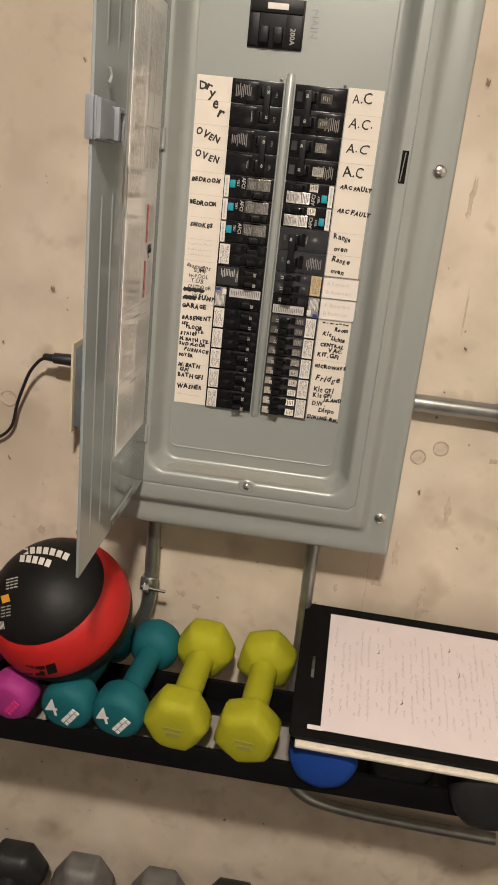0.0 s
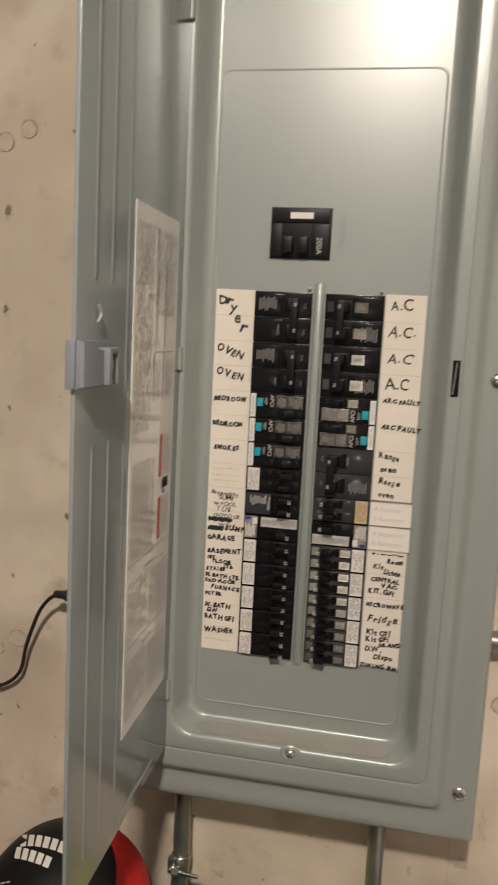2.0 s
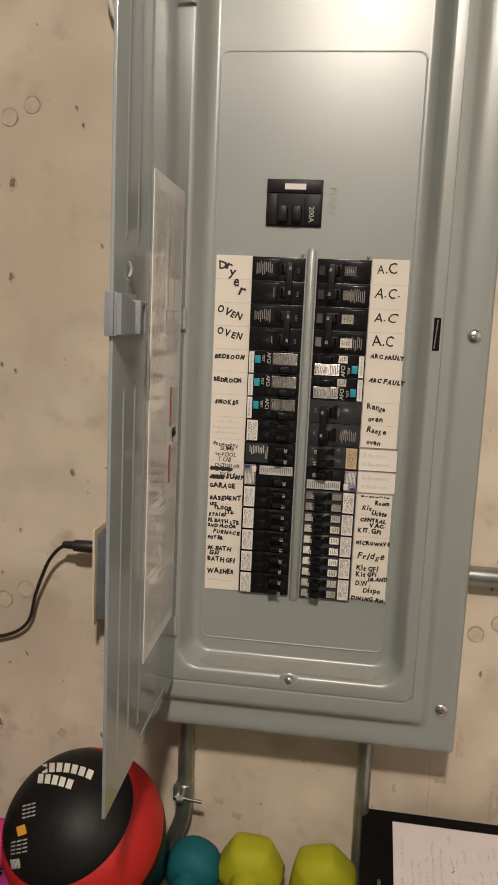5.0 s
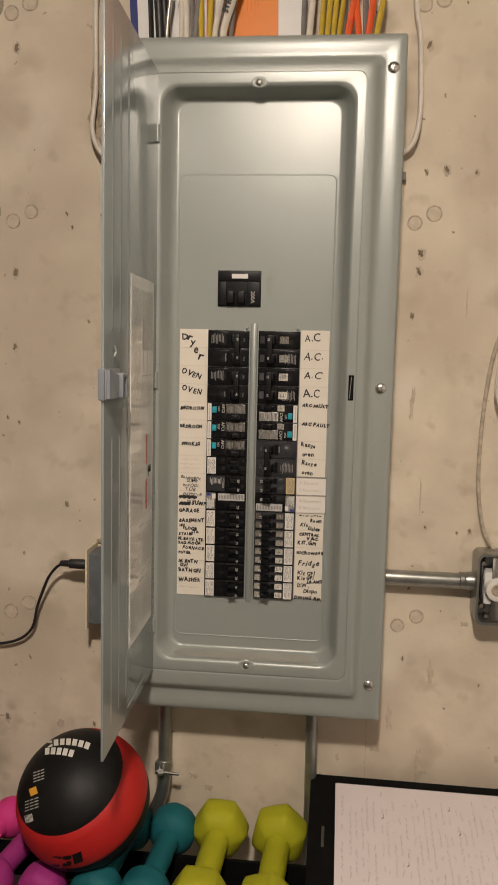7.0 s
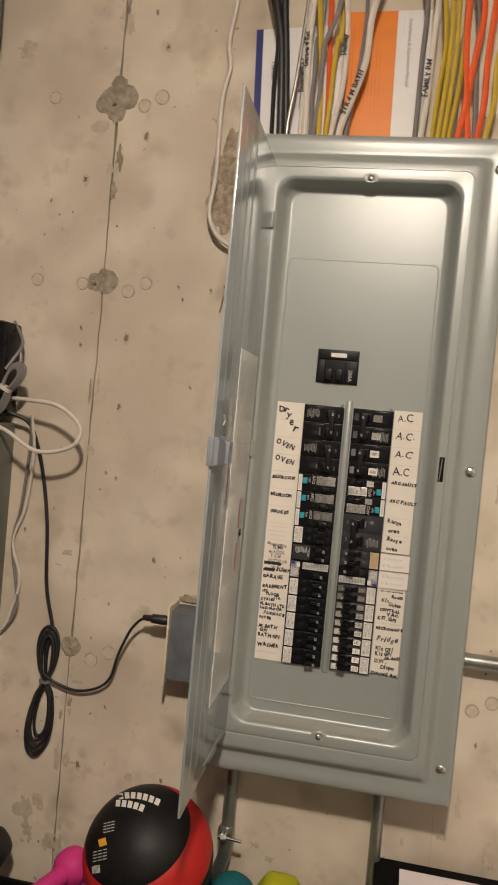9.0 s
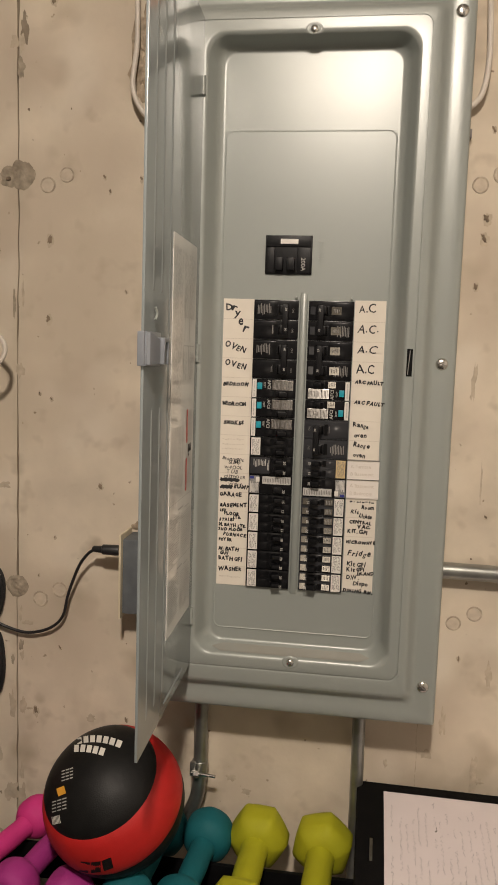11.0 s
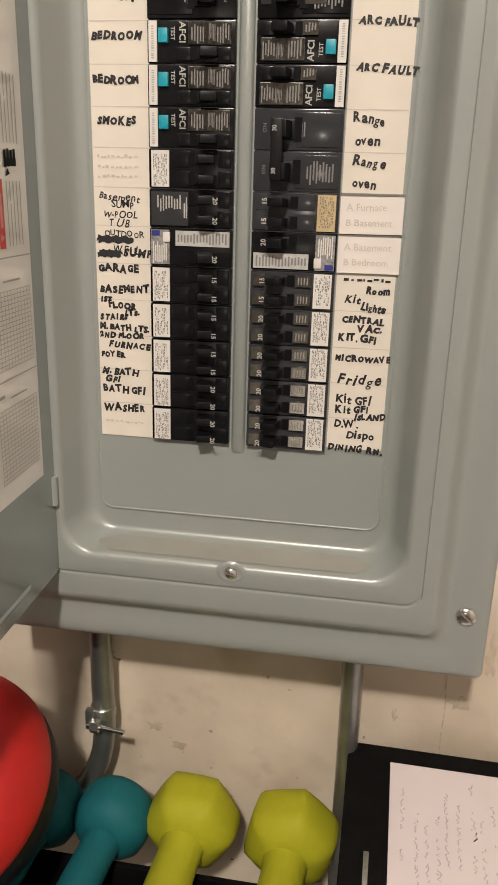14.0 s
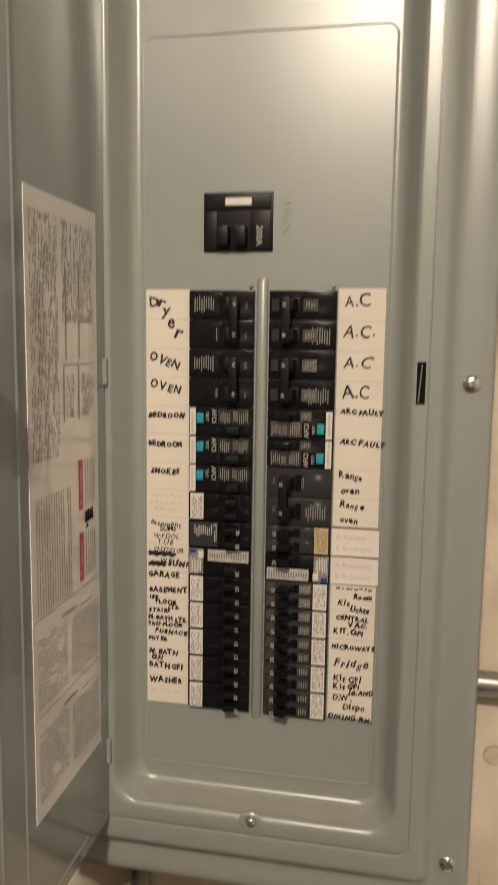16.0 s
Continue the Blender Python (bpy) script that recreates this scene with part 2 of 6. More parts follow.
M_CABINET = material("dull_green_grey_steel", (0.14, 0.15, 0.125), rough=0.4, vary=0.12, scale=20)


# ---- mesh helpers ----
def to_mesh(bm, name, mat, smooth=False, crease=38):
    bmesh.ops.recalc_face_normals(bm, faces=bm.faces[:])
    me = bpy.data.meshes.new(name)
    bm.to_mesh(me)
    bm.free()
    for m in mat if isinstance(mat, (list, tuple)) else (mat,):
        me.materials.append(m)
    if smooth:
        me.shade_smooth()
        me.set_sharp_from_angle(angle=radians(crease))
    return me


def part(name, bm, mat, parent=None, label="", smooth=True, crease=38):
    ob = new(name, to_mesh(bm, name, mat, smooth, crease) if isinstance(bm, bmesh.types.BMesh) else bm)
    if parent is not None:
        ob.parent = parent
    return tagged(ob, label=label)


def thing(name, at, label, category, group="", kind=""):
    """An Empty at the thing's base; its parts are built in coordinates relative to it."""
    ob = new(name)
    ob.empty_display_size = 0.02
    ob.matrix_basis = at if isinstance(at, Matrix) else Matrix.Translation(at)
    return tagged(ob, label, category, group, kind)


def box(bm, x0, x1, y0, y1, z0, z1, bevel=0.0, turn=None, segments=2):
    out = bmesh.ops.create_cube(bm, size=1.0)
    vs = out["verts"]
    for v in vs:
        v.co = Vector(((x0 + x1) / 2 + v.co.x * (x1 - x0), (y0 + y1) / 2 + v.co.y * (y1 - y0), (z0 + z1) / 2 + v.co.z * (z1 - z0)))
    if bevel:
        es = list({e for v in vs for e in v.link_edges})
        res = bmesh.ops.bevel(bm, geom=es, offset=bevel, segments=segments, affect="EDGES", profile=0.6)
        vs = list({v for f in res["faces"] for v in f.verts} | {v for v in vs if v.is_valid})
    if turn is not None:
        bmesh.ops.transform(bm, matrix=turn, verts=[v for v in vs if v.is_valid])
    return bm


def boxes(*specs):
    bm = bmesh.new()
    for s in specs:
        box(bm, *s)
    return bm


def loft(bm, loops, close=True, cap_first=False, cap_last=False):
    rings = [[bm.verts.new(p) for p in loop] for loop in loops]
    n = len(rings[0])
    for a, b in zip(rings, rings[1:]):
        for i in range(n if close else n - 1):
            j = (i + 1) % n
            bm.faces.new((a[i], a[j], b[j], b[i]))
    if cap_first:
        bm.faces.new(rings[0][::-1])
    if cap_last:
        bm.faces.new(rings[-1])
    return bm


def rounded_rect(xh, z0, z1, y, r, seg=7, xc=0.0):
    pts = []
    for cx, cz, a0 in ((xh - r, z1 - r, 0), (-xh + r, z1 - r, 90), (-xh + r, z0 + r, 180), (xh - r, z0 + r, 270)):
        for i in range(seg + 1):
            a = radians(a0 + 90 * i / seg)
            pts.append((xc + cx + r * math.cos(a), y, cz + r * math.sin(a)))
    return pts


def smooth_path(points, steps=8):
    """A Catmull-Rom line through the points."""
    p = [Vector(q) for q in points]
    p = [2 * p[0] - p[1]] + p + [2 * p[-1] - p[-2]]
    out = []
    for i in range(1, len(p) - 2):
        a, b, c, d = p[i - 1 : i + 3]
        for k in range(steps):
            t = k / steps
            out.append(0.5 * (2 * b + (c - a) * t + (2 * a - 5 * b + 4 * c - d) * t * t + (3 * b - a - 3 * c + d) * t ** 3))
    return out + [p[-2]]


def tube(bm, points, radius, sides=8, flat=1.0, steps=8, curve=True):
    line = smooth_path(points, steps) if curve else [Vector(q) for q in points]
    loops, side = [], None
    for i, p in enumerate(line):
        ahead = (line[min(i + 1, len(line) - 1)] - line[max(i - 1, 0)]).normalized()
        if side is None:
            side = ahead.orthogonal().normalized()
        side = (side - ahead * side.dot(ahead)).normalized()
        up = ahead.cross(side)
        loops.append([p + radius * (math.cos(2 * math.pi * k / sides) * side + flat * math.sin(2 * math.pi * k / sides) * up) for k in range(sides)])
    return loft(bm, loops, True, True, True)


def lathe(bm, profile, sides=24, axis="y", m=None, hexed=0.0, turn=0.0, corners=6):
    """Turns (place along the axis, radius[, hexness]) into a body. hexed: how much the section is a polygon with that many corners."""
    loops = []
    for row in profile:
        a, r = row[0], row[1]
        h = row[2] if len(row) > 2 else hexed
        ring = []
        for k in range(sides):
            th = 2 * math.pi * k / sides + turn
            w = math.pi / corners
            poly = math.cos(w) / math.cos((th - turn) % (2 * w) - w)
            rr = r * (1 - h + h * poly / math.cos(w) * 0.93)
            u, v = rr * math.cos(th), rr * math.sin(th)
            q = Vector((u, a, v)) if axis == "y" else Vector((u, v, a)) if axis == "z" else Vector((a, u, v))
            ring.append(m @ q if m is not None else q)
        loops.append(ring)
    return loft(bm, loops, True, True, True)


FACE = pose(0, 0, 0, 90, 0, 0)     # lays a drawing in x and y upright, facing the room


def text_mesh(words, height, mat, bold=0.0, wobble=0.0, slant=0.0, seed=0, align="LEFT", depth=0.0):
    cu = bpy.data.curves.new("text", "FONT")
    cu.body, cu.size, cu.offset, cu.extrude = words, height / 0.72, bold, depth
    cu.align_x, cu.resolution_u = align, 2
    ob = new("text", cu)
    me = bpy.data.meshes.new_from_object(ob.evaluated_get(bpy.context.evaluated_depsgraph_get()))
    bpy.data.objects.remove(ob)
    bpy.data.curves.remove(cu)
    for v in me.vertices:
        x, y = v.co.x, v.co.y
        if wobble:
            n = noise.noise_vector(Vector((x / height * 0.9, y / height * 0.8, seed * 7.3)))
            v.co.x += n.x * wobble * height
            v.co.y += n.y * wobble * height
        v.co.x += slant * y
    me.materials.clear()
    me.materials.append(mat)
    return me


def lettering(name, words, at, height, mat, parent, angle=0.0, **kw):
    ob = new(name, text_mesh(words, height, mat, **kw))
    ob.parent = parent
    ob.matrix_basis = Matrix.Translation(at) @ FACE @ pose(0, 0, 0, 0, 0, angle)
    return ob


def handwritten(words, at, height, parent, angle=0.0, bold=0.0, slant=0.0, seed=0):
    """Marker writing: each letter has a size, lean and height of its own."""
    rng = random.Random(seed * 31 + 7)
    bm = bmesh.new()
    u = 0.0
    for n, ch in enumerate(words):
        if ch == " ":
            u += 0.34 * height
            continue
        h = height * rng.uniform(0.86, 1.12)
        me = text_mesh(ch, h, M_INK, bold=min(bold, 0.0001) if ch == "g" else bold, wobble=0.10, slant=slant, seed=seed + n * 1.7)
        width = max(v.co.x for v in me.vertices)
        me.transform(Matrix.Translation((u, height * rng.uniform(-0.09, 0.09), 0)) @ pose(0, 0, 0, 0, 0, rng.uniform(-9, 9)) @ Matrix.Diagonal((rng.uniform(0.82, 1.02), 1, 1, 1)))
        bm.from_mesh(me)
        bpy.data.meshes.remove(me)
        u += width * 0.95 + height * 0.03
    me = bpy.data.meshes.new("handwriting")
    bm.to_mesh(me)
    bm.free()
    me.materials.append(M_INK)
    ob = new("handwriting", me)
    ob.parent = parent
    ob.matrix_basis = Matrix.Translation(at) @ FACE @ pose(0, 0, 0, 0, 0, angle)
    return ob


def scribble(bm, x, y, z, width, height, rng, tilt=0.0):
    """A row of short strokes that stands for writing that cannot be read; it faces the room."""
    u = 0.0
    while u < width:
        w = rng.uniform(0.12, 0.5) * height * 2
        h = height * rng.uniform(0.25, 0.6)
        o = rng.uniform(-0.2, 0.2) * height
        zz = z + o + tilt * u
        vs = [bm.verts.new(p) for p in ((x + u, y, zz), (x + u + w, y, zz + rng.uniform(-0.1, 0.1) * height), (x + u + w, y, zz + h), (x + u, y, zz + h))]
        bm.faces.new(vs)
        u += w + rng.uniform(0.15, 0.6) * height
    return bm


def quad(bm, x0, x1, z0, z1, y):
    bm.faces.new([bm.verts.new(p) for p in ((x0, y, z0), (x1, y, z0), (x1, y, z1), (x0, y, z1))])
    return bm


# ---- the room ----
JOINT = -0.418


def wavy_edge(z, seed):
    return JOINT + 0.010 * (z - 1.6) * 0.3 + 0.003 * noise.noise(Vector((seed, z * 3.1, 0))) + 0.0016 * noise.noise(Vector((seed + 9, z * 26, 0)))


def wall_slab(x_far, gap, seed):
    """One cast panel of the wall; its edge along the joint is ragged."""
    bm = bmesh.new()
    zs = [2.6 * k / 220 for k in range(221)]
    edge = [(wavy_edge(z, 2.0) + gap * (1.0 + 0.3 * max(0.0, min(1.0, (z - 1.75) * 5))) * (0.35 + 3.0 * noise.noise(Vector((seed, z * 11, 4))) ** 2 + 1.2 * max(0.0, noise.noise(Vector((seed, z * 3.3, 8))))), z) for z in zs]
    front = [bm.verts.new((x, WALL, z)) for x, z in edge]
    lip = [bm.verts.new((x, WALL + 0.02, z)) for x, z in edge]
    far = [bm.verts.new((x_far, WALL, z)) for z in zs]
    for i in range(220):
        bm.faces.new((front[i], front[i + 1], far[i + 1], far[i]))
        bm.faces.new((front[i], lip[i], lip[i + 1], front[i + 1]))
    return bm


wall_north = thing("wall_north", (0, 0, 0), "tan-grey cast concrete basement wall with pits and form marks", "wall", kind="structure")
part("panel", wall_slab(2.6, 0.0021, 3.0), M_CONCRETE, wall_north, smooth=False)
part("panel", wall_slab(-2.6, -0.0021, 5.0), M_CONCRETE, wall_north, smooth=False)
part("backing", boxes((-2.6, 2.6, WALL + 0.02, WALL + 0.2, 0, 2.6)), M_GAP, wall_north, smooth=False)

CIRCLES = [(-0.531, 1.799), (-0.452, 1.797), (-0.373, 1.789), (-0.345, 1.803), (-0.525, 2.095), (-0.372, 2.085), (-0.344, 2.099), (-0.383, 1.186), (-0.353, 1.202),
           (0.2205, 1.790), (0.247, 1.803), (0.247, 2.091), (0.221, 2.085), (0.221, 1.1965), (0.2485, 1.212)]
rng = random.Random(4)
for x, z in CIRCLES:
    r = rng.uniform(0.0098, 0.0118)
    bm = bmesh.new()
    rings = []
    for rad, y in ((r * 1.06, WALL - 0.0003), (r, WALL - 0.0014), (r * 0.86, WALL - 0.0012), (r * 0.80, WALL - 0.0006)):
        rings.append([(x + rad * (1 + 0.06 * noise.noise(Vector((x * 50, k * 0.5, z)))) * math.cos(k * math.pi / 12), y, z + rad * math.sin(k * math.pi / 12)) for k in range(24)])
    loft(bm, rings)
    part("form_mark_rim", bm, M_PATCH_RIM, wall_north)
    bm = bmesh.new()
    bm.faces.new([bm.verts.new((x + r * 0.84 * math.cos(k * math.pi / 12), WALL - 0.0008, z + r * 0.84 * math.sin(k * math.pi / 12))) for k in range(24)])
    part("form_mark", bm, M_MARK, wall_north)


def blob(x, z, w, h, y, seed, mat, name, ragged=0.35, lean=0.0):
    """A shallow irregular spot on the wall."""
    bm = bmesh.new()
    rings = []
    for s, yy in ((1.0, WALL - 0.0003), (0.7, y)):
        ring = []
        for k in range(28):
            a = k * math.pi / 14
            f = s * (1 + ragged * noise.noise(Vector((math.cos(a) * 1.6 + seed, math.sin(a) * 1.6, seed * 1.7))) + 0.4 * ragged * noise.noise(Vector((math.cos(a) * 5 + seed, math.sin(a) * 5, seed))))
            u, v = w * f * math.cos(a), h * f * math.sin(a)
            ring.append((x + u + lean * v, yy, z + v))
        rings.append(ring)
    loft(bm, rings, cap_last=True)
    return part(name, bm, mat, wall_north)


def rough_patch(x, z, w, h, height, seed, mat, name, ragged=0.3):
    """A crumbly patch of mortar: a low uneven mound with a ragged edge."""
    bm = bmesh.new()
    rings, count = [], 44
    for i in range(13):
        f = 1 - i / 13
        ring = []
        for k in range(count):
            a = 2 * math.pi * k / count
            e = f * (1 + ragged * noise.noise(Vector((math.cos(a) * 1.8 + seed, math.sin(a) * 1.8, seed))) + 0.5 * ragged * noise.noise(Vector((math.cos(a) * 6 + seed, math.sin(a) * 6, 2 * seed))))
            px, pz = x + w * e * math.cos(a), z + h * e * math.sin(a)
            lift = 0.55 + 0.9 * noise.noise(Vector((px * 95, pz * 95, seed))) + 0.45 * noise.noise(Vector((px * 230, pz * 230, seed)))
            ring.append((px, WALL - 0.0002 - (0.0 if i == 0 else height * max(0.04, lift) * min(1.0, 0.35 + (1 - f) * 3)), pz))
        rings.append(ring)
    loft(bm, rings, cap_last=True)
    return part(name, bm, mat, wall_north)


# patched tie holes along the joint, and the crumbled mortar beside the panel
for n, (x, z, w) in enumerate(((-0.428, 2.092, 0.022), (-0.404, 2.098, 0.020), (-0.417, 2.118, 0.014), (-0.418, 2.074, 0.016), (-0.441, 2.086, 0.014),
                               (-0.412, 1.803, 0.020), (-0.430, 1.800, 0.015), (-0.419, 1.203, 0.017), (-0.445, 1.206, 0.009))):
    rough_patch(x, z, w, w, 0.0006 + 0.0002 * n, n * 1.3, M_PATCH, "mortar_patch", 0.13)
for x, z in ((-0.423, 2.086), (-0.431, 1.797)):
    blob(x, z, 0.0042, 0.0030, WALL - 0.0045, x * 9, M_PIT, "tie_hole", 0.4)
for n, (x, z, w, h) in enumerate(((-0.220, 1.962, 0.032, 0.072), (-0.234, 1.945, 0.012, 0.026), (-0.222, 2.02, 0.016, 0.028))):
    rough_patch(x, z, w, h, 0.0055 - 0.001 * n, 31 + n, M_TAN_STAIN, "crumbled_mortar", 0.55)

PITS = [(-0.365, 2.037, 3.2), (-0.462, 1.965, 3.4), (-0.370, 1.713, 3.6), (-0.372, 1.602, 3.2), (-0.448, 1.724, 2.2), (-0.341, 2.178, 3.4), (-0.292, 1.362, 2.6), (-0.518, 1.929, 1.6),
        (-0.282, 1.781, 1.5), (-0.237, 1.798, 2.0), (-0.257, 1.643, 1.4), (-0.364, 2.232, 2.0), (-0.391, 1.010, 3.2), (-0.52, 2.274, 2.6), (-0.517, 1.386, 1.8), (-0.385, 1.494, 1.5),
        (0.261, 1.864, 3.0), (0.303, 1.860, 2.4), (0.231, 1.748, 3.6), (0.229, 1.722, 3.4), (0.230, 2.031, 2.6), (0.233, 1.860, 1.8), (0.222, 1.659, 2.4), (0.231, 1.145, 1.7), (0.255, 1.349, 1.5), (0.320, 1.346, 2.2), (0.301, 1.343, 1.3), (-0.495, 1.883, 1.4), (-0.525, 1.873, 1.2), (-0.447, 1.697, 2.0), (-0.465, 1.525, 1.8), (-0.367, 1.487, 1.6), (-0.469, 1.426, 1.4), (-0.386, 1.222, 1.2), (-0.248, 1.008, 1.8), (-0.352, 1.112, 1.8), (-0.361, 1.282, 1.4), (-0.29, 1.80, 1.5)]
for n, (x, z, s) in enumerate(PITS):
    s *= 0.001
    blob(x + 0.3 * s, z - 0.4 * s, s * 1.7, s * 2.6, WALL - 0.0005, 500 + n * 1.9, M_STAIN, "stain", 0.5)
    blob(x, z, s * rng.uniform(0.8, 1.1), s * rng.uniform(1.2, 2.2), WALL - 0.0009, 100 + n * 2.1, M_PIT, "pit", 0.75, rng.uniform(-0.5, 0.3))
for n in range(24):
    x, z = rng.choice((rng.uniform(-0.62, -0.2), rng.uniform(0.2, 0.4), rng.uniform(-0.4, 0.3))), rng.uniform(0.55, 2.3)
    if not (-0.2 < x < 0.2 and z > 1.02):
        s = rng.uniform(0.0006, 0.0015)
        blob(x, z, s, s * rng.uniform(0.8, 1.8), WALL - 0.0007, 300 + n * 1.7, rng.choice((M_PIT, M_PATCH_RIM)), "pit", 0.6, rng.uniform(-0.6, 0.6))
for n in range(22):   # dirt along the joint and low on the wall
    z = rng.choice((rng.uniform(1.5, 2.3), rng.uniform(0.85, 1.2)))
    blob(wavy_edge(z, 2.0) + rng.choice((-1, 1)) * rng.uniform(0.004, 0.009), z, rng.uniform(0.002, 0.006), rng.uniform(0.006, 0.022), WALL - 0.0004 - 0.00002 * n, 700 + n * 1.3, M_STAIN if n % 3 else M_PATCH, "stain", 0.7)
for n in range(30):
    x, z = rng.choice((rng.uniform(-0.55, -0.30), rng.uniform(-0.1, 0.30), rng.uniform(0.2, 0.4))), rng.uniform(0.70, 1.02)
    blob(x, z, rng.uniform(0.002, 0.008), rng.uniform(0.002, 0.007), WALL - 0.0004 - 0.00002 * n, 800 + n * 1.3, M_STAIN, "stain", 0.8)
for n, (x, z, w, h) in enumerate(((0.246, 1.394, 0.0012, 0.027), (0.299, 1.676, 0.0016, 0.020), (0.273, 1.126, 0.005, 0.016), (0.319, 1.204, 0.005, 0.004), (-0.58, 2.174, 0.016, 0.012), (-0.443, 2.049, 0.013, 0.009), (-0.478, 0.924, 0.016, 0.020),
                                  (-0.455, 0.94, 0.011, 0.014), (-0.43, 0.874, 0.013, 0.016), (-0.47, 0.89, 0.009, 0.011), (-0.439, 1.356, 0.009, 0.006), (-0.403, 1.147, 0.007, 0.004), (0.228, 1.53, 0.003, 0.022), (0.262, 0.98, 0.006, 0.030), (0.215, 1.05, 0.004, 0.022))):
    blob(x, z, w, h, WALL - 0.0004 - 0.00002 * n, 900 + n * 1.7, M_STAIN, "stain", 0.8)
# hairline crack under the panel
bm = bmesh.new()
line = [(0.181 + 0.004 * noise.noise(Vector((0, z * 20, 1))), z) for z in np.linspace(0.86, 1.06, 24)]
for (x, z), (x2, z2) in zip(line, line[1:]):
    bm.faces.new([bm.verts.new(p) for p in ((x - 0.0006, WALL - 0.0005, z), (x + 0.0006, WALL - 0.0005, z), (x2 + 0.0006, WALL - 0.0005, z2), (x2 - 0.0006, WALL - 0.0005, z2))])
part("crack", bm, M_PATCH_RIM, wall_north)

tagged(part("floor", boxes((-2.6, 2.6, -4.2, WALL + 0.2, -0.1, 0.0)), M_FLOOR, smooth=False), "unseen plain basement floor, dark to cut bounced light", "floor", kind="structure")
tagged(part("ceiling", boxes((-2.6, 2.6, -4.2, WALL + 0.2, 2.6, 2.7)), M_ROOM, smooth=False), "plain dull basement ceiling", "ceiling", kind="structure")
# Unseen; stands in from the slab's end to bounce light onto the left wall.
tagged(part("wall_west", boxes((-1.9, -1.8, -4.2, WALL - 0.004, 0, 2.6)), M_ROOM, smooth=False), "unseen plain side wall set near for bounced light", "wall", kind="structure")
# Unseen wall, set near and pale as a reflector for the open door.
tagged(part("bounce_wall_east", boxes((1.15, 1.25, -4.2, WALL - 0.004, 0, 2.6)), M_BOUNCE, smooth=False), "unseen pale side wall added to bounce light onto the door", "wall", kind="structure")
tagged(part("wall_south", boxes((-2.7, 2.7, -4.3, -4.2, 0, 2.6)), M_ROOM, smooth=False), "plain painted basement back wall", "wall", kind="structure")

lamp = thing("ceiling_lamp", (LAMP_AT[0], LAMP_AT[1], 2.6), "bare bulb lampholder on the basement ceiling", "lamp")
bm = bmesh.new()
lathe(bm, ((-0.20, 0.018), (-0.19, 0.022), (-0.10, 0.022), (-0.06, 0.05), (-0.012, 0.055), (0.0, 0.055)), 20, "z")
part("lampholder", bm, M_PLATE, lamp)
# Invented fitting for the unseen glare lamp.
far_lamp = thing("wall_lamp", (-0.04, -4.2, 1.44), "unseen lamp added on the far wall for the glare on the breakers", "lamp")
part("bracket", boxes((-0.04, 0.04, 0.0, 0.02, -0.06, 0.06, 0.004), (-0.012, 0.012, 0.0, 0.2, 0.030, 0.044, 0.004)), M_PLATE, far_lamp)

# ---- the electrical panel ----
panel = thing("breaker_panel", (0, 0, 0), "open grey steel breaker panel mounted on the concrete wall", "breaker panel")
TRIM = [  # half width, bottom, top, y, corner radius
    (0.178, 1.099, 1.999, WALL, 0.004), (0.178, 1.099, 1.999, 0.004, 0.004), (0.1930, 1.0828, 2.0158, 0.004, 0.004), (0.1930, 1.0828, 2.0158, -0.0138, 0.004), (0.1919, 1.0839, 2.0146, -0.0162, 0.004),
    (0.1893, 1.0865, 2.0118, -0.0178, 0.004), (0.1860, 1.0897, 2.0085, -0.0187, 0.005), (0.1815, 1.0940, 2.0040, -0.0191, 0.006), (0.1765, 1.0990, 1.9988, -0.0188, 0.007), (0.1705, 1.1040, 1.9930, -0.0184, 0.008),
    (0.1655, 1.1105, 1.9885, -0.0179, 0.009), (0.1625, 1.1138, 1.9858, -0.0186, 0.010), (0.1598, 1.1163, 1.9834, -0.0204, 0.010), (0.1572, 1.1188, 1.9811, -0.0231, 0.010), (0.1546, 1.1210, 1.9790, -0.0262, 0.010),
    (0.1518, 1.1235, 1.9766, -0.0288, 0.010), (0.1485, 1.1280, 1.9722, -0.0300, 0.011), (0.1416, 1.143, 1.9649, -0.0304, 0.012), (0.1413, 1.1445, 1.9646, -0.0292, 0.012), (0.1407, 1.1462, 1.9640, -0.0292, 0.012),
    (0.1404, 1.1478, 1.9636, -0.0312, 0.012), (0.1310, 1.159, 1.9520, -0.0312, 0.022), (0.1282, 1.1628, 1.9485, -0.0302, 0.024), (0.1264, 1.1648, 1.9465, -0.0270, 0.024), (0.1226, 1.1668, 1.9455, -0.0165, 0.023),
    (0.1196, 1.1685, 1.9440, -0.0085, 0.022), (0.1166, 1.1704, 1.9420, -0.0035, 0.021), (0.1130, 1.1728, 1.9388, -0.0010, 0.019), (0.1090, 1.1755, 1.9350, 0.0, 0.016)]
bm = bmesh.new()
loft(bm, [rounded_rect(*row) for row in TRIM], cap_last=True)
trim = part("trim", bm, M_STEEL, panel, crease=52)
weighted = trim.modifiers.new("weighted", "WEIGHTED_NORMAL")
weighted.weight, weighted.keep_sharp = 80, True
# tan strip on the lower slope of the recess, a reflection put into colour
bm = bmesh.new()
low, high = [], []
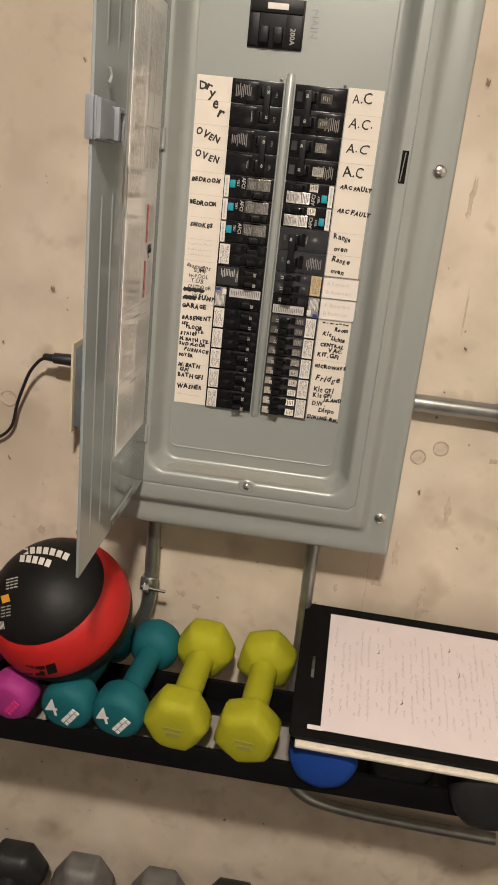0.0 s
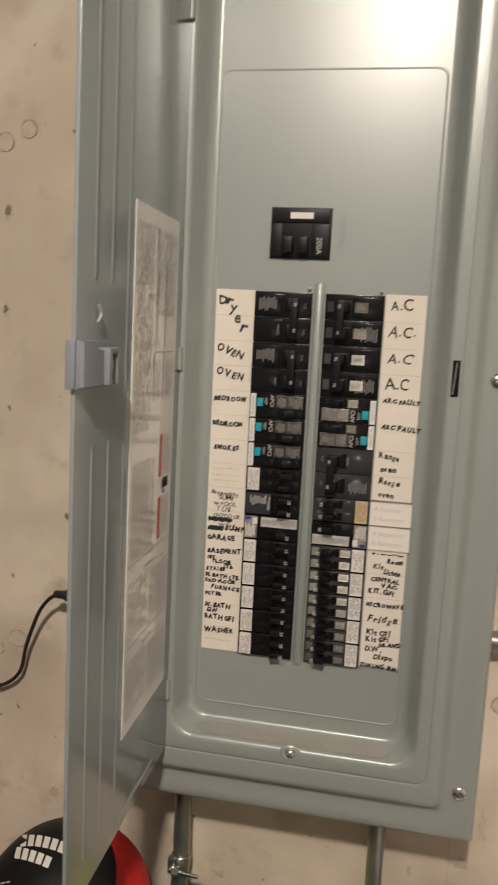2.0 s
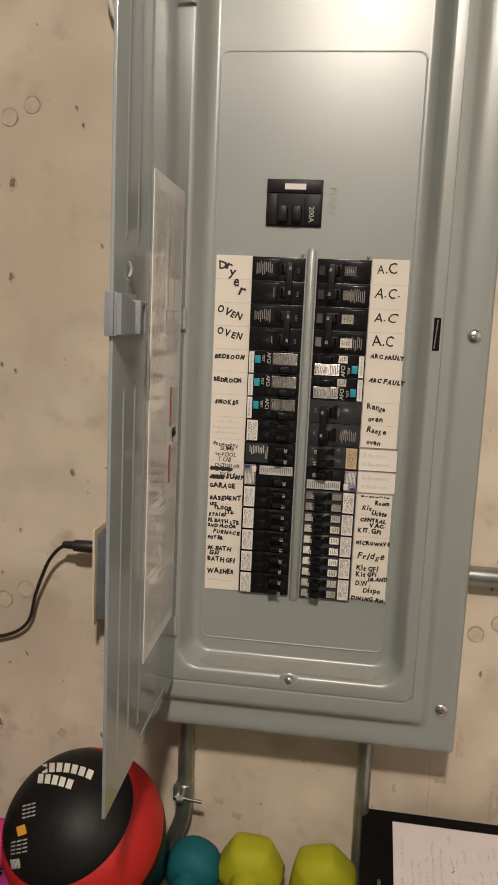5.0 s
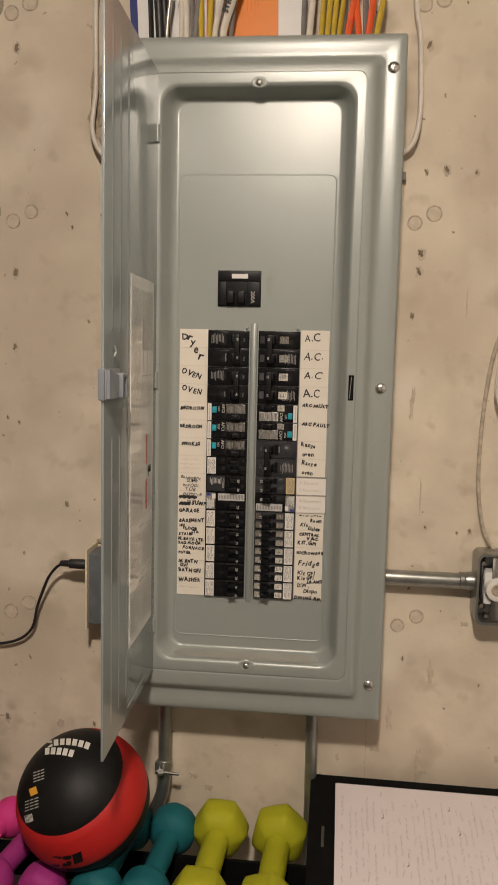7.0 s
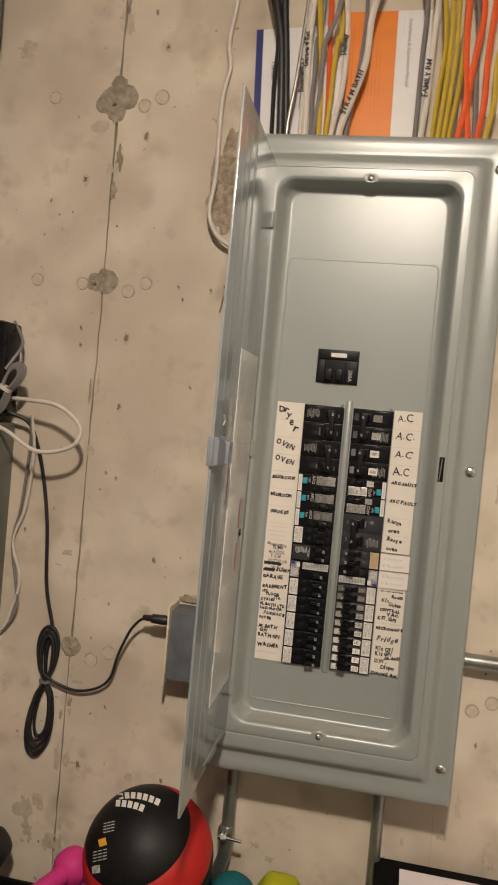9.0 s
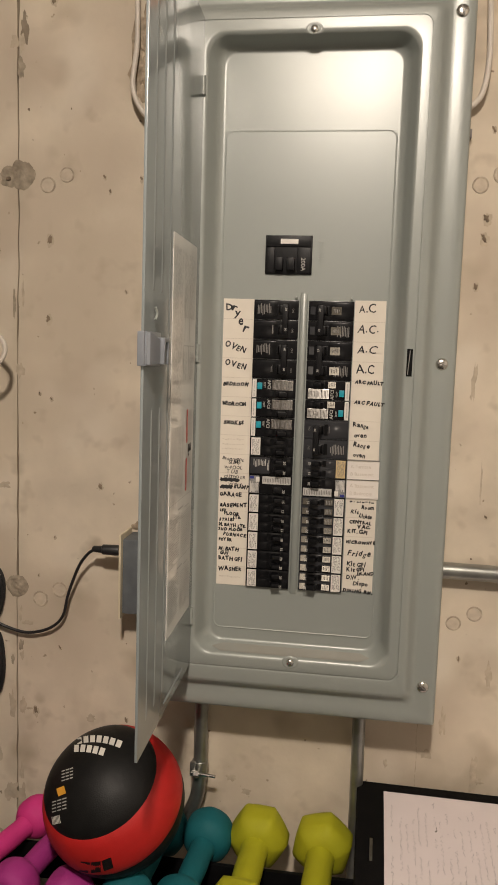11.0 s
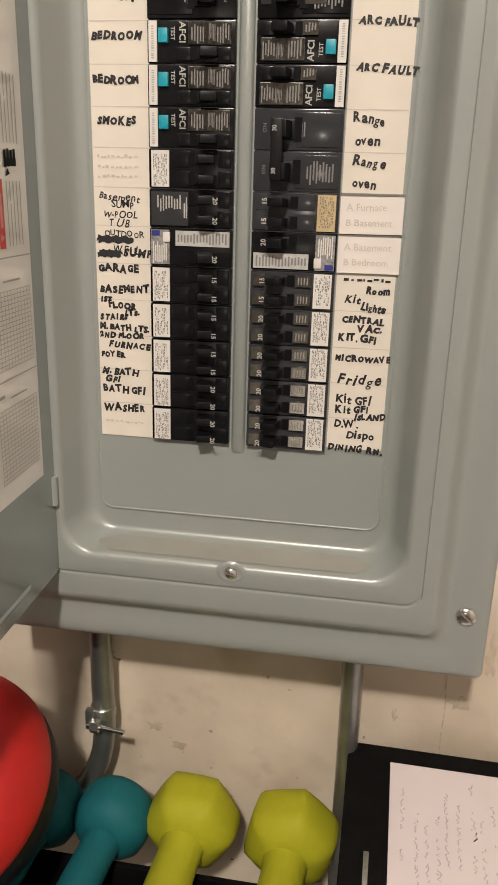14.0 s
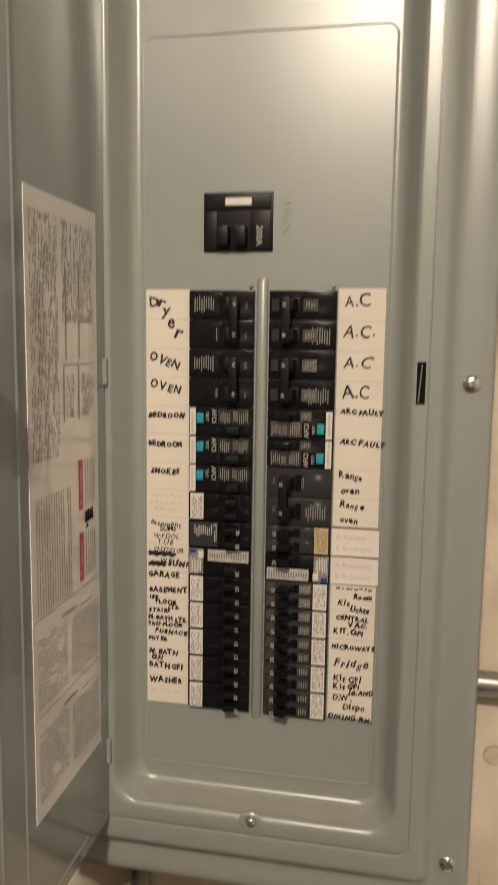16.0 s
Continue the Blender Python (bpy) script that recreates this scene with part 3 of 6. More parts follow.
for k in range(61):
    x = -0.107 + 0.214 * k / 60
    a = 0.02 + 0.03 * (1 + noise.noise(Vector((k * 0.35, 1, 0))))
    b = 1.0 - 0.03 * (1 + noise.noise(Vector((k * 0.35, 7, 0))))
    taper = 0.48 * max(0.0, abs(x) / 0.107 - 0.86) / 0.14
    a, b = a + taper, b - taper
    for row, t in ((low, a), (high, b)):
        row.append(bm.verts.new((x, -0.0270 + 0.0218 * t - 0.0002, 1.1648 + 0.0042 * t + 0.0006)))
for k in range(60):
    bm.faces.new((low[k], low[k + 1], high[k + 1], high[k]))
part("slope_reflection", bm, M_SLOPE_TINT, panel, "thin tan strip that stands for a reflection")
# raised edge of the inner cover plate
bm = bmesh.new()
loft(bm, [rounded_rect(0.1082, 1.1885, 1.8425, 0.0005, 0.010), rounded_rect(0.1078, 1.1890, 1.8420, -0.0011, 0.010), rounded_rect(0.1068, 1.1900, 1.8410, -0.0013, 0.009), rounded_rect(0.1062, 1.1906, 1.8404, -0.0009, 0.009), rounded_rect(0.1058, 1.1910, 1.8400, -0.0009, 0.009)], cap_last=True)
part("cover_plate", bm, M_STEEL_IN, panel)
# bright rib between the two rows of breakers, with pressed tabs at the top
bm = bmesh.new()
loft(bm, [[(0.0050 * math.cos(a), -0.001 - 0.0032 * math.sin(a) - (0.0 if 0 < i < 3 else -0.002), z) for a in [math.pi * k / 8 for k in range(9)]] for i, z in enumerate((1.243, 1.247, 1.636, 1.641))], close=False)
part("centre_rib", bm, M_STEEL_IN, panel)
for x in (-0.010, 0.0605):
    bm = bmesh.new()
    lathe(bm, ((-0.0035, 0.0009), (-0.003, 0.0016), (0.0, 0.002)), 10, "y", Matrix.Translation((x, -0.001, 1.6345)))
    part("pressed_dimple", bm, M_STEEL_IN, panel)


def screw(x, y, z, r, parent, angle=30):
    bm = bmesh.new()
    lathe(bm, ((-0.0033, r * 0.05), (-0.0032, r * 0.3), (-0.0028, r * 0.6), (-0.0018, r * 0.86), (-0.0006, r * 0.98), (0.001, r)), 24, "y", Matrix.Translation((x, y, z)))
    ob = part("screw", bm, M_SCREW, parent, "bright zinc screw")
    bm = bmesh.new()
    for a in (angle,):
        # dark bar on the head, for the shade in its slot
        box(bm, -r * 0.80, r * 0.80, -0.00345, -0.0024, -r * 0.07, r * 0.07, turn=Matrix.Translation((x, y, z)) @ pose(0, 0, 0, 0, a, 0))
    part("screw_slot_shade", bm, M_PRINT_DARK, ob)
    return ob


for x in (-0.1755, 0.1755):
    for z, a in ((1.972, 70), (1.5555, 20), (1.136, 40)):
        screw(x, -0.0186, z, 0.0078, panel, a)
for z in (1.9505, 1.159):
    bm = bmesh.new()
    loft(bm, [[(0.002 + s * 0.0115 * math.cos(k * math.pi / 10), y, z + s * (0.0090 if k <= 10 or z < 1.5 else 0.0062) * math.sin(k * math.pi / 10)) for k in range(20)] for s, y in ((1.0, -0.0306), (0.82, -0.0319), (0.66, -0.0319), (0.5, -0.0310))], cap_last=True)
    part("screw_dimple", bm, M_STEEL, panel)
    screw(0.002, -0.0312, z, 0.0050, panel, 10)

# catch slot at the trim's edge, its shade a black box, with a bent spring
part("catch_slot_shade", boxes((0.1315, 0.1385, -0.0318, -0.0300, 1.539, 1.573)), M_DARK, panel, "black patch for the shade in the catch slot")
part("catch_spring", boxes((0.1338, 0.1348, -0.0335, -0.0316, 1.541, 1.571, 0, Matrix.Translation((0.1343, 0, 1.556)) @ pose(0, 0, 0, 0, 4, 0) @ Matrix.Translation((-0.1343, 0, -1.556)))), M_PRINT_DARK, panel)

# hinges and the open door
DOOR_X, DOOR_Z0, DOOR_Z1, DOOR_W = -0.132, 1.1465, 1.966, 0.260
for z in (1.887, 1.560, 1.213):
    bm = bmesh.new()
    tube(bm, [(-0.1325, -0.0335, z - 0.011), (-0.1325, -0.0335, z + 0.011)], 0.0036, 12, curve=False)
    box(bm, -0.139, -0.1325, -0.0355, -0.0300, z - 0.017, z + 0.017, 0.001)
    part("hinge", bm, M_STEEL, panel)

# solid dark strip laid on the trim for the shade along the hinges
part("hinge_gap_shade", boxes((-0.1350, -0.1336, -0.0324, -0.0310, DOOR_Z0 + 0.004, DOOR_Z1 - 0.004)), M_DARK, panel, "dark strip along the hinges that stands for shade", smooth=False)
# the leaf runs along -y, its inner face looks to +x
bm = bmesh.new()
box(bm, -0.0016, 0.0, -DOOR_W, 0.0, DOOR_Z0, DOOR_Z1, 0.0006)
for y0, y1, z0, z1 in ((-DOOR_W, -DOOR_W + 0.0014, DOOR_Z0, DOOR_Z1), (-DOOR_W, 0.0, DOOR_Z0, DOOR_Z0 + 0.0014), (-DOOR_W, 0.0, DOOR_Z1 - 0.0014, DOOR_Z1)):
    box(bm, -0.0030, -0.0008, y0, y1, z0, z1, 0.0004)
door = part("door", bm, M_DOOR, panel, "grey enamelled steel door standing open")
door.location = (DOOR_X, -0.031, 0)
door.rotation_euler = (0, 0, radians(0.5))
for y in (-0.228, -0.195, -0.160):
    for z0, z1 in ((DOOR_Z0 + 0.03, 1.503), (1.619, DOOR_Z1 - 0.03)) if y < -0.17 else ((DOOR_Z0 + 0.03, DOOR_Z1 - 0.03),):
        bm = bmesh.new()
        loft(bm, [[(h, y + w, z) for w, h in ((-0.0026, -0.0002), (-0.0012, 0.0006 * up), (0.0, 0.0011 * up), (0.0012, 0.0006 * up), (0.0026, -0.0002))] for z, up in ((z0, 0.05), (z0 + 0.004, 1), (z1 - 0.004, 1), (z1, 0.05))], close=False)
        part("pressed_rib", bm, M_DOOR, door)
bm = bmesh.new()
loft(bm, [[(h, y, 1.159 + w) for w, h in ((-0.0026, -0.0002), (-0.0012, 0.0006 * up), (0.0, 0.0011 * up), (0.0012, 0.0006 * up), (0.0026, -0.0002))] for y, up in ((-0.152, 0.05), (-0.148, 1), (-0.054, 1), (-0.050, 0.05))], close=False)
part("pressed_rib", bm, M_DOOR, door)
# latch at the free edge
bm = bmesh.new()
box(bm, -0.0055, 0.0015, -0.2650, -0.2615, 1.5455, 1.5785, 0.0012)
box(bm, 0.0005, 0.0032, -0.2620, -0.2060, 1.5455, 1.5785, 0.0010)
loft(bm, [[(0.002, -0.2615, z), (0.0062, -0.2600, z), (0.0085, -0.2480, z - d * 0.5), (0.0085, -0.2300, z - d), (0.002, -0.2290, z - d)] for z, d in ((1.5470, -0.001), (1.5480, -0.001), (1.5765, 0.005), (1.5775, 0.006))], True, True, True)
latch = part("latch", bm, M_LATCH, door, "blue-grey plastic slide latch")
part("latch_slide", boxes((0.002, 0.0125, -0.2285, -0.2225, 1.5470, 1.5735, 0.0012), (0.002, 0.0125, -0.2120, -0.2070, 1.5470, 1.5735, 0.0012), (0.002, 0.0125, -0.2230, -0.2110, 1.5690, 1.5735, 0.0012)), M_LATCH, latch)
bm = bmesh.new()
tube(bm, [(0.0075, -0.2175, 1.5685), (0.0090, -0.2165, 1.5600), (0.0070, -0.2180, 1.5540), (0.0095, -0.2170, 1.5480)], 0.0019, 8)
part("latch_spring", bm, M_SCREW, latch, "bright metal spring")
bm = bmesh.new()
tube(bm, [(0.002, -0.226, 1.591), (0.003, -0.2235, 1.597), (0.002, -0.226, 1.603)], 0.0013, 8)
part("latch_stop", bm, M_STEEL, door)
# the printed sheet
part("label_sheet", boxes((0.0, 0.0006, -0.146, -0.020, 1.232, 1.689)), M_DOOR_LABEL, door, "printed instruction sheet of pale paper", smooth=False)
rng = random.Random(12)


def print_rows(bm, y0, y1, z0, z1, step, fill=0.75, x=0.0009, longest=0.010, share=0.42):
    """Vertical lines of small print on the sheet, which is read sideways."""
    y = y0
    while y < y1:
        z = z0
        while z < z1:
            l = rng.uniform(0.3, 1.0) * longest
            if rng.random() < fill:
                bm.faces.new([bm.verts.new(p) for p in ((x, y, z), (x, y + step * share, z), (x, y + step * share, min(z + l, z1)), (x, y, min(z + l, z1)))])
            z += l + 0.002
        y += step


def patch(bm, y0, y1, z0, z1, x=0.0009):
    bm.faces.new([bm.verts.new(p) for p in ((x, y0, z0), (x, y1, z0), (x, y1, z1), (x, y0, z1))])


bm = bmesh.new()
print_rows(bm, -0.140, -0.095, 1.50, 1.675, 0.0024, 0.7)
print_rows(bm, -0.082, -0.068, 1.527, 1.560, 0.0024, 0.7)
print_rows(bm, -0.052, -0.030, 1.527, 1.560, 0.0024, 0.7)
print_rows(bm, -0.088, -0.030, 1.60, 1.675, 0.0024, 0.7)
print_rows(bm, -0.138, -0.078, 1.388, 1.474, 0.0042, 0.97, longest=0.06, share=0.27)
for z0, z1 in ((1.4505, 1.491), (1.391, 1.431)):
    print_rows(bm, -0.049, -0.028, z0 + 0.001, z1 - 0.001, 0.0046, 0.95, longest=0.05, share=0.25)
for z0 in (1.318, 1.246):
    z = z0
    while z < z0 + 0.052:        # lines that read along the sheet
        y = -0.140
        while y < -0.090:
            l = rng.uniform(0.004, 0.012)
            if rng.random() < 0.85:
                patch(bm, y, min(y + l, -0.088), z, z + 0.0009)
            y += l + 0.0016
        z += 0.0030
    patch(bm, -0.098, -0.070, z0 + 0.0555, z0 + 0.0575)
    patch(bm, -0.062, -0.038, z0 + 0.0530, z0 + 0.0542)
    for k in range(18):          # a ruled table
        patch(bm, -0.080, -0.025, z0 + 0.0028 * k, z0 + 0.0028 * k + 0.0004)
    for k in range(13):
        patch(bm, -0.080 + 0.00456 * k, -0.0795 + 0.00456 * k, z0, z0 + 0.0480, 0.0010)
tagged(part("small_print", bm, M_FINE_PRINT, door, smooth=False), kind="stuff")
bm = bmesh.new()
for z in (1.386, 1.312):
    patch(bm, -0.145, -0.021, z - 0.0008, z)
for y in (-0.087, -0.059):
    patch(bm, y - 0.0012, y + 0.0012, 1.524, 1.567)
patch(bm, -0.087, -0.030, 1.567, 1.5682)
patch(bm, -0.083, -0.081, 1.572, 1.640)
patch(bm, -0.058, -0.056, 1.572, 1.640)
tagged(part("print_frames", bm, M_FINE_PRINT, door, smooth=False), kind="stuff")
for z0, z1 in ((1.4505, 1.491), (1.391, 1.431)):
    bm = bmesh.new()
    patch(bm, -0.0618, -0.0538, z0, z1)
    bar = part("warning_bar", bm, M_RED_PRINT, door, "red warning bar")
    bm = bmesh.new()
    patch(bm, -0.0594, -0.0562, z0 + 0.012, z1 - 0.008, 0.0011)
    bm.faces.new([bm.verts.new(p) for p in ((0.0011, -0.0605, z0 + 0.004), (0.0011, -0.0552, z0 + 0.0065), (0.0011, -0.0605, z0 + 0.009))])
    tagged(part("warning_word", bm, M_RED_WORD, bar, smooth=False), kind="stuff")
bm = bmesh.new()                 # dark shock symbol with four strokes and a bolt
for k in range(4):
    patch(bm, -0.050 + 0.0042 * k, -0.0468 + 0.0042 * k, 1.4375 + 0.0006 * k, 1.4475 + 0.0008 * (k % 2), 0.0011)
patch(bm, -0.049, -0.034, 1.4385, 1.4430, 0.0013)
bm.faces.new([bm.verts.new(p) for p in ((0.0011, -0.049, 1.4325), (0.0011, -0.043, 1.4340), (0.0011, -0.046, 1.4375))])
part("warning_symbol", bm, M_DARK, door, smooth=False)

# main switch
main = thing("main_breaker", (-0.022, -0.001, 1.688), "black two-hundred-amp main circuit breaker in the panel", "circuit breaker")
bm = boxes((-0.030, 0.030, -0.0025, 0.004, -0.0245, 0.0245, 0.0008))
part("body", bm, M_BLACK_MATT, main)
bm = boxes((-0.0285, 0.0285, -0.0042, -0.001, 0.010, 0.0232, 0.001), (-0.0285, -0.018, -0.0042, -0.001, -0.0230, 0.009, 0.001), (0.011, 0.0285, -0.0042, -0.001, -0.0230, 0.009, 0.001))
part("face_plate", bm, M_BLACK_MATT, main)
for x in (-0.0115, 0.0035):
    part("toggle", boxes((x - 0.0052, x + 0.0052, -0.013, -0.001, -0.020, -0.004, 0.002)), M_BLACK_MATT, main)
part("white_tag", boxes((-0.0105, 0.0120, -0.0050, -0.004, 0.0135, 0.0195)), M_STICKER, main, "small white tag")
lettering("rating", "200A", (0.0165, -0.0046, -0.0035), 0.0055, M_PRINT, main, angle=-90, bold=0.0001)
lettering("embossed_word", "MAIN", (0.0150, -0.0012, 1.706), 0.0085, M_STEEL_IN, panel, angle=-90, depth=0.0003, bold=-0.0002)

# branch breakers: built for the left row, turned by half a turn for the right one
ROW, TOP = 0.0254, 1.631
BW = 0.0575


def ux(u):
    return (u - 0.5) * BW


def breaker_body(th, h, mat=M_BLACK):
    bm = boxes((ux(0), ux(1), -0.0045, 0.004, -h / 2 + 0.0004, h / 2 - 0.0004, 0.0008))
    part("body", bm, mat, th)


def toggle(th, u, z, hh, amps="", mat=M_BLACK_MATT):
    bm = boxes((ux(u - 0.09), ux(u + 0.10), -0.0062, -0.003, z - hh * 0.72, z + hh * 0.72, 0.0008))
    box(bm, ux(u - 0.06), ux(u + 0.13), -0.0165, -0.004, z - hh * 0.62, z + hh * 0.62, 0.0012, turn=Matrix.Translation((ux(u), -0.006, z)) @ pose(0, 0, 0, 0, 0, 14) @ Matrix.Translation((-ux(u), 0.006, -z)))
    part("toggle", bm, mat, th)
    # black box on the face, in place of the shaded slot beside the toggle
    part("toggle_slot_shade", boxes((ux(u - 0.17), ux(u - 0.085), -0.0056, -0.003, z - hh * 0.86, z + hh * 0.86)), M_DARK, th, smooth=False)
    if amps:
        lettering("amp_rating", amps, (ux(u + 0.165), -0.0160, z + hh * 0.40), 0.0033, M_PRINT, th, angle=-90, bold=0.0001, align="LEFT")


def prints(th, u0, u1, z0, z1, n, mat=M_PRINT, y=-0.0049, seed=1):
    r = random.Random(seed)
    bm = bmesh.new()
    for k in range(n):
        x = ux(u0 + (u1 - u0) * (k + 0.2) / n)
        w = BW * (u1 - u0) / n * 0.5
        z = z0 + (z1 - z0) * r.uniform(0, 0.25)
        quad(bm, x, x + w, z, z1 - (z1 - z0) * r.uniform(0, 0.25), y)
    part("fine_print", bm, mat, th, smooth=False)


def two_pole(name, amps, body=M_BLACK, seed=1, foil=False, label="black two-pole circuit breaker with tied toggles"):
    th = thing(name, (0, 0, 0), label, "circuit breaker", "branch breakers in the panel")
    for s in (1, -1):
        bm = boxes((ux(0), ux(1), -0.0045, 0.004, s * ROW / 2 - ROW / 2 + 0.0003, s * ROW / 2 + ROW / 2 - 0.0003, 0.0008))
        part("body", bm, body, th)
        bm = boxes((ux(0.03), ux(0.52), -0.0052, -0.004, s * ROW / 2 - 0.0103, s * ROW / 2 + 0.0103, 0.0006))
        part("raised_face", bm, body, th)
        toggle(th, 0.63, s * ROW / 2, 0.0085)
        lettering("amp_rating", amps, (ux(0.72), -0.0175, s * ROW / 2 + 0.0020), 0.0028, M_PRINT, th, angle=-90, bold=0.00008)
        lettering("position_mark", "ON", (ux(0.86), -0.0048, s * ROW / 2 + 0.002), 0.0026, M_PRINT_DARK, th, angle=-90)
    if foil:
        for s in (1, -1):
            part("foil_label", boxes((ux(0.27), ux(0.49), -0.0058, -0.0050, s * ROW / 2 - 0.0050, s * ROW / 2 + 0.0050)), M_FOIL, th, "small silver foil label", smooth=False)
            prints(th, 0.31, 0.46, s * ROW / 2 - 0.0030, s * ROW / 2 + 0.0030, 4, M_PRINT_DARK, -0.0061, seed + s)
            part("amp_label", boxes((ux(0.85), ux(0.96), -0.0052, -0.0044, s * ROW / 2 - 0.0050, s * ROW / 2 + 0.0050)), M_BODY_GREY, th, "small glossy grey label", smooth=False)
    part("tie_bar", boxes((ux(0.655), ux(0.785), -0.0172, -0.0095, -ROW * 0.74, ROW * 0.74, 0.0012)), M_BLACK_MATT, th)
    prints(th, 0.08, 0.40, ROW / 2 - 0.007, ROW / 2 + 0.008, 9, M_PRINT_DARK, -0.0054, seed)
    prints(th, 0.42, 0.48, -ROW / 2 - 0.006, -ROW / 2 + 0.006, 2, M_PRINT_DARK, -0.0054, seed + 1)
    return th


def arc_fault(name, seed=1, rated=False):
    th = thing(name, (0, 0, 0), "black arc-fault circuit breaker with teal test button", "circuit breaker", "branch breakers in the panel")
    breaker_body(th, ROW)
    part("serial_sticker", boxes((ux(0.02), ux(0.115), -0.0054, -0.0044, -0.0118, 0.0118)), M_STICKER, th, "white serial sticker", smooth=False)
    bm = bmesh.new()
    r = random.Random(seed)
    for k in range(14):
        quad(bm, ux(0.05), ux(0.08), -0.010 + k * 0.0014, -0.010 + k * 0.0014 + r.uniform(0.0004, 0.001), -0.0056)
    part("serial_print", bm, M_PRINT, th, smooth=False)
    part("test_button", boxes((ux(0.135), ux(0.245), -0.0075, -0.003, -0.0010, 0.0075, 0.0006)), M_TEAL_BUTTON, th, "teal test button")
    part("film_label", boxes((ux(0.47), ux(0.95), -0.0055, -0.0043, -0.0020, 0.0110, 0.0003)), M_FILM, th, "silver printed foil", smooth=False)
    for k, (u0, u1, z0, z1) in enumerate(((0.50, 0.66, -0.0015, 0.0105), (0.70, 0.78, 0.000, 0.0105), (0.79, 0.94, -0.0015, 0.0105))):
        prints(th, u0, u1, z0, z1, 5, M_PRINT_DARK, -0.0058, seed * 3 + k)
    lettering("kind_mark", "AFCI", (ux(0.37), -0.0050, 0.0112), 0.0042, M_PRINT, th, angle=-90, bold=0.00012)
    lettering("test_mark", "TEST", (ux(0.275), -0.0050, 0.0085), 0.0026, M_PRINT, th, angle=-90, bold=0.00006)
    toggle(th, 0.66, -0.0070, 0.0046)
    part("blank_cell", boxes((ux(0.34), ux(0.50), -0.0056, -0.004, -0.0112, -0.0032, 0.0006)), M_BLACK, th)
    part("blank_cell", boxes((ux(0.80), ux(0.95), -0.0056, -0.004, -0.0112, -0.0032, 0.0006)), M_BLACK, th)
    if rated:
        part("rating_label", boxes((ux(0.33), ux(0.50), -0.0062, -0.0054, -0.0114, -0.0034)), M_FOIL, th, "small silver rating label", smooth=False)
        prints(th, 0.35, 0.48, -0.0102, -0.0048, 4, M_PRINT_DARK, -0.0065, seed + 2)
    return th


def tandem(name, amps, sticker=M_STICKER, seed=1, body=M_BLACK, face=False, foil=False):
    tone = "tan" if sticker is M_STICKER_TAN else "white"
    th = thing(name, (0, 0, 0), f"black twin circuit breaker with {tone} sticker" if not face else "black twin circuit breaker with printed face", "circuit breaker", "branch breakers in the panel")
    breaker_body(th, ROW, body)
    if not face:
        part("sticker", boxes((ux(0.035), ux(0.245), -0.0054, -0.0044, -0.0115, 0.0115)), sticker, th, f"{tone} printed sticker", smooth=False)
        bm = bmesh.new()
        r = random.Random(seed)
        for k in range(9):
            z = 0.0092
            while z > -0.0098:
                l = r.uniform(0.0005, 0.0022)
                if r.random() < 0.72:
                    u = 0.058 + 0.0188 * k + (0.004 if r.random() < 0.3 else 0)
                    quad(bm, ux(u), ux(u + 0.0105), z - l, z, -0.0056)
                z -= l + 0.0006
        tagged(part("sticker_print", bm, M_STICKER_PRINT, th, smooth=False), kind="stuff")
    else:
        part("printed_face", boxes((ux(0.03), ux(0.48), -0.0062, -0.0042, -0.0110, 0.0110, 0.0006)), M_BODY_GREY, th)
        prints(th, 0.10, 0.40, -0.002, 0.009, 9, M_PRINT, -0.0065, seed)
        prints(th, 0.42, 0.47, -0.010, 0.008, 2, M_PRINT, -0.0065, seed + 1)
    for s in (1, -1):
        z = s * 0.0063
        if not face:
            part("blank_cell", boxes((ux(0.27), ux(0.50), -0.0050, -0.004, z - 0.0052, z + 0.0052, 0.0006)), body, th)
        part("blank_cell", boxes((ux(0.82), ux(0.97), -0.0052, -0.004, z - 0.0052, z + 0.0052, 0.0006)), body, th)
        toggle(th, 0.64, z, 0.0044, amps)
        if foil:
            lean = Matrix.Translation((0, -0.0056, z)) @ pose(0, 0, 0, 8.8, 0, 0) @ Matrix.Translation((0, 0.0056, -z))
            part("amp_label", boxes((ux(0.835), ux(0.965), -0.0062, -0.0052, z - 0.0040, z + 0.0040, 0, lean)), M_FOIL, th, "small silver amp label", smooth=False)
            label = part("type_label", boxes((ux(0.28), ux(0.46), -0.0062, -0.0052, z - 0.0038, z + 0.0038, 0, lean)), M_FOIL, th, "small silver printed label", smooth=False)
            bm = bmesh.new()
            for k in range(4):
                box(bm, ux(0.31 + 0.035 * k), ux(0.325 + 0.035 * k), -0.0064, -0.0060, z - 0.0024, z + 0.0024, 0, lean)
            part("type_print", bm, M_PRINT_DARK, label, smooth=False)
    return th


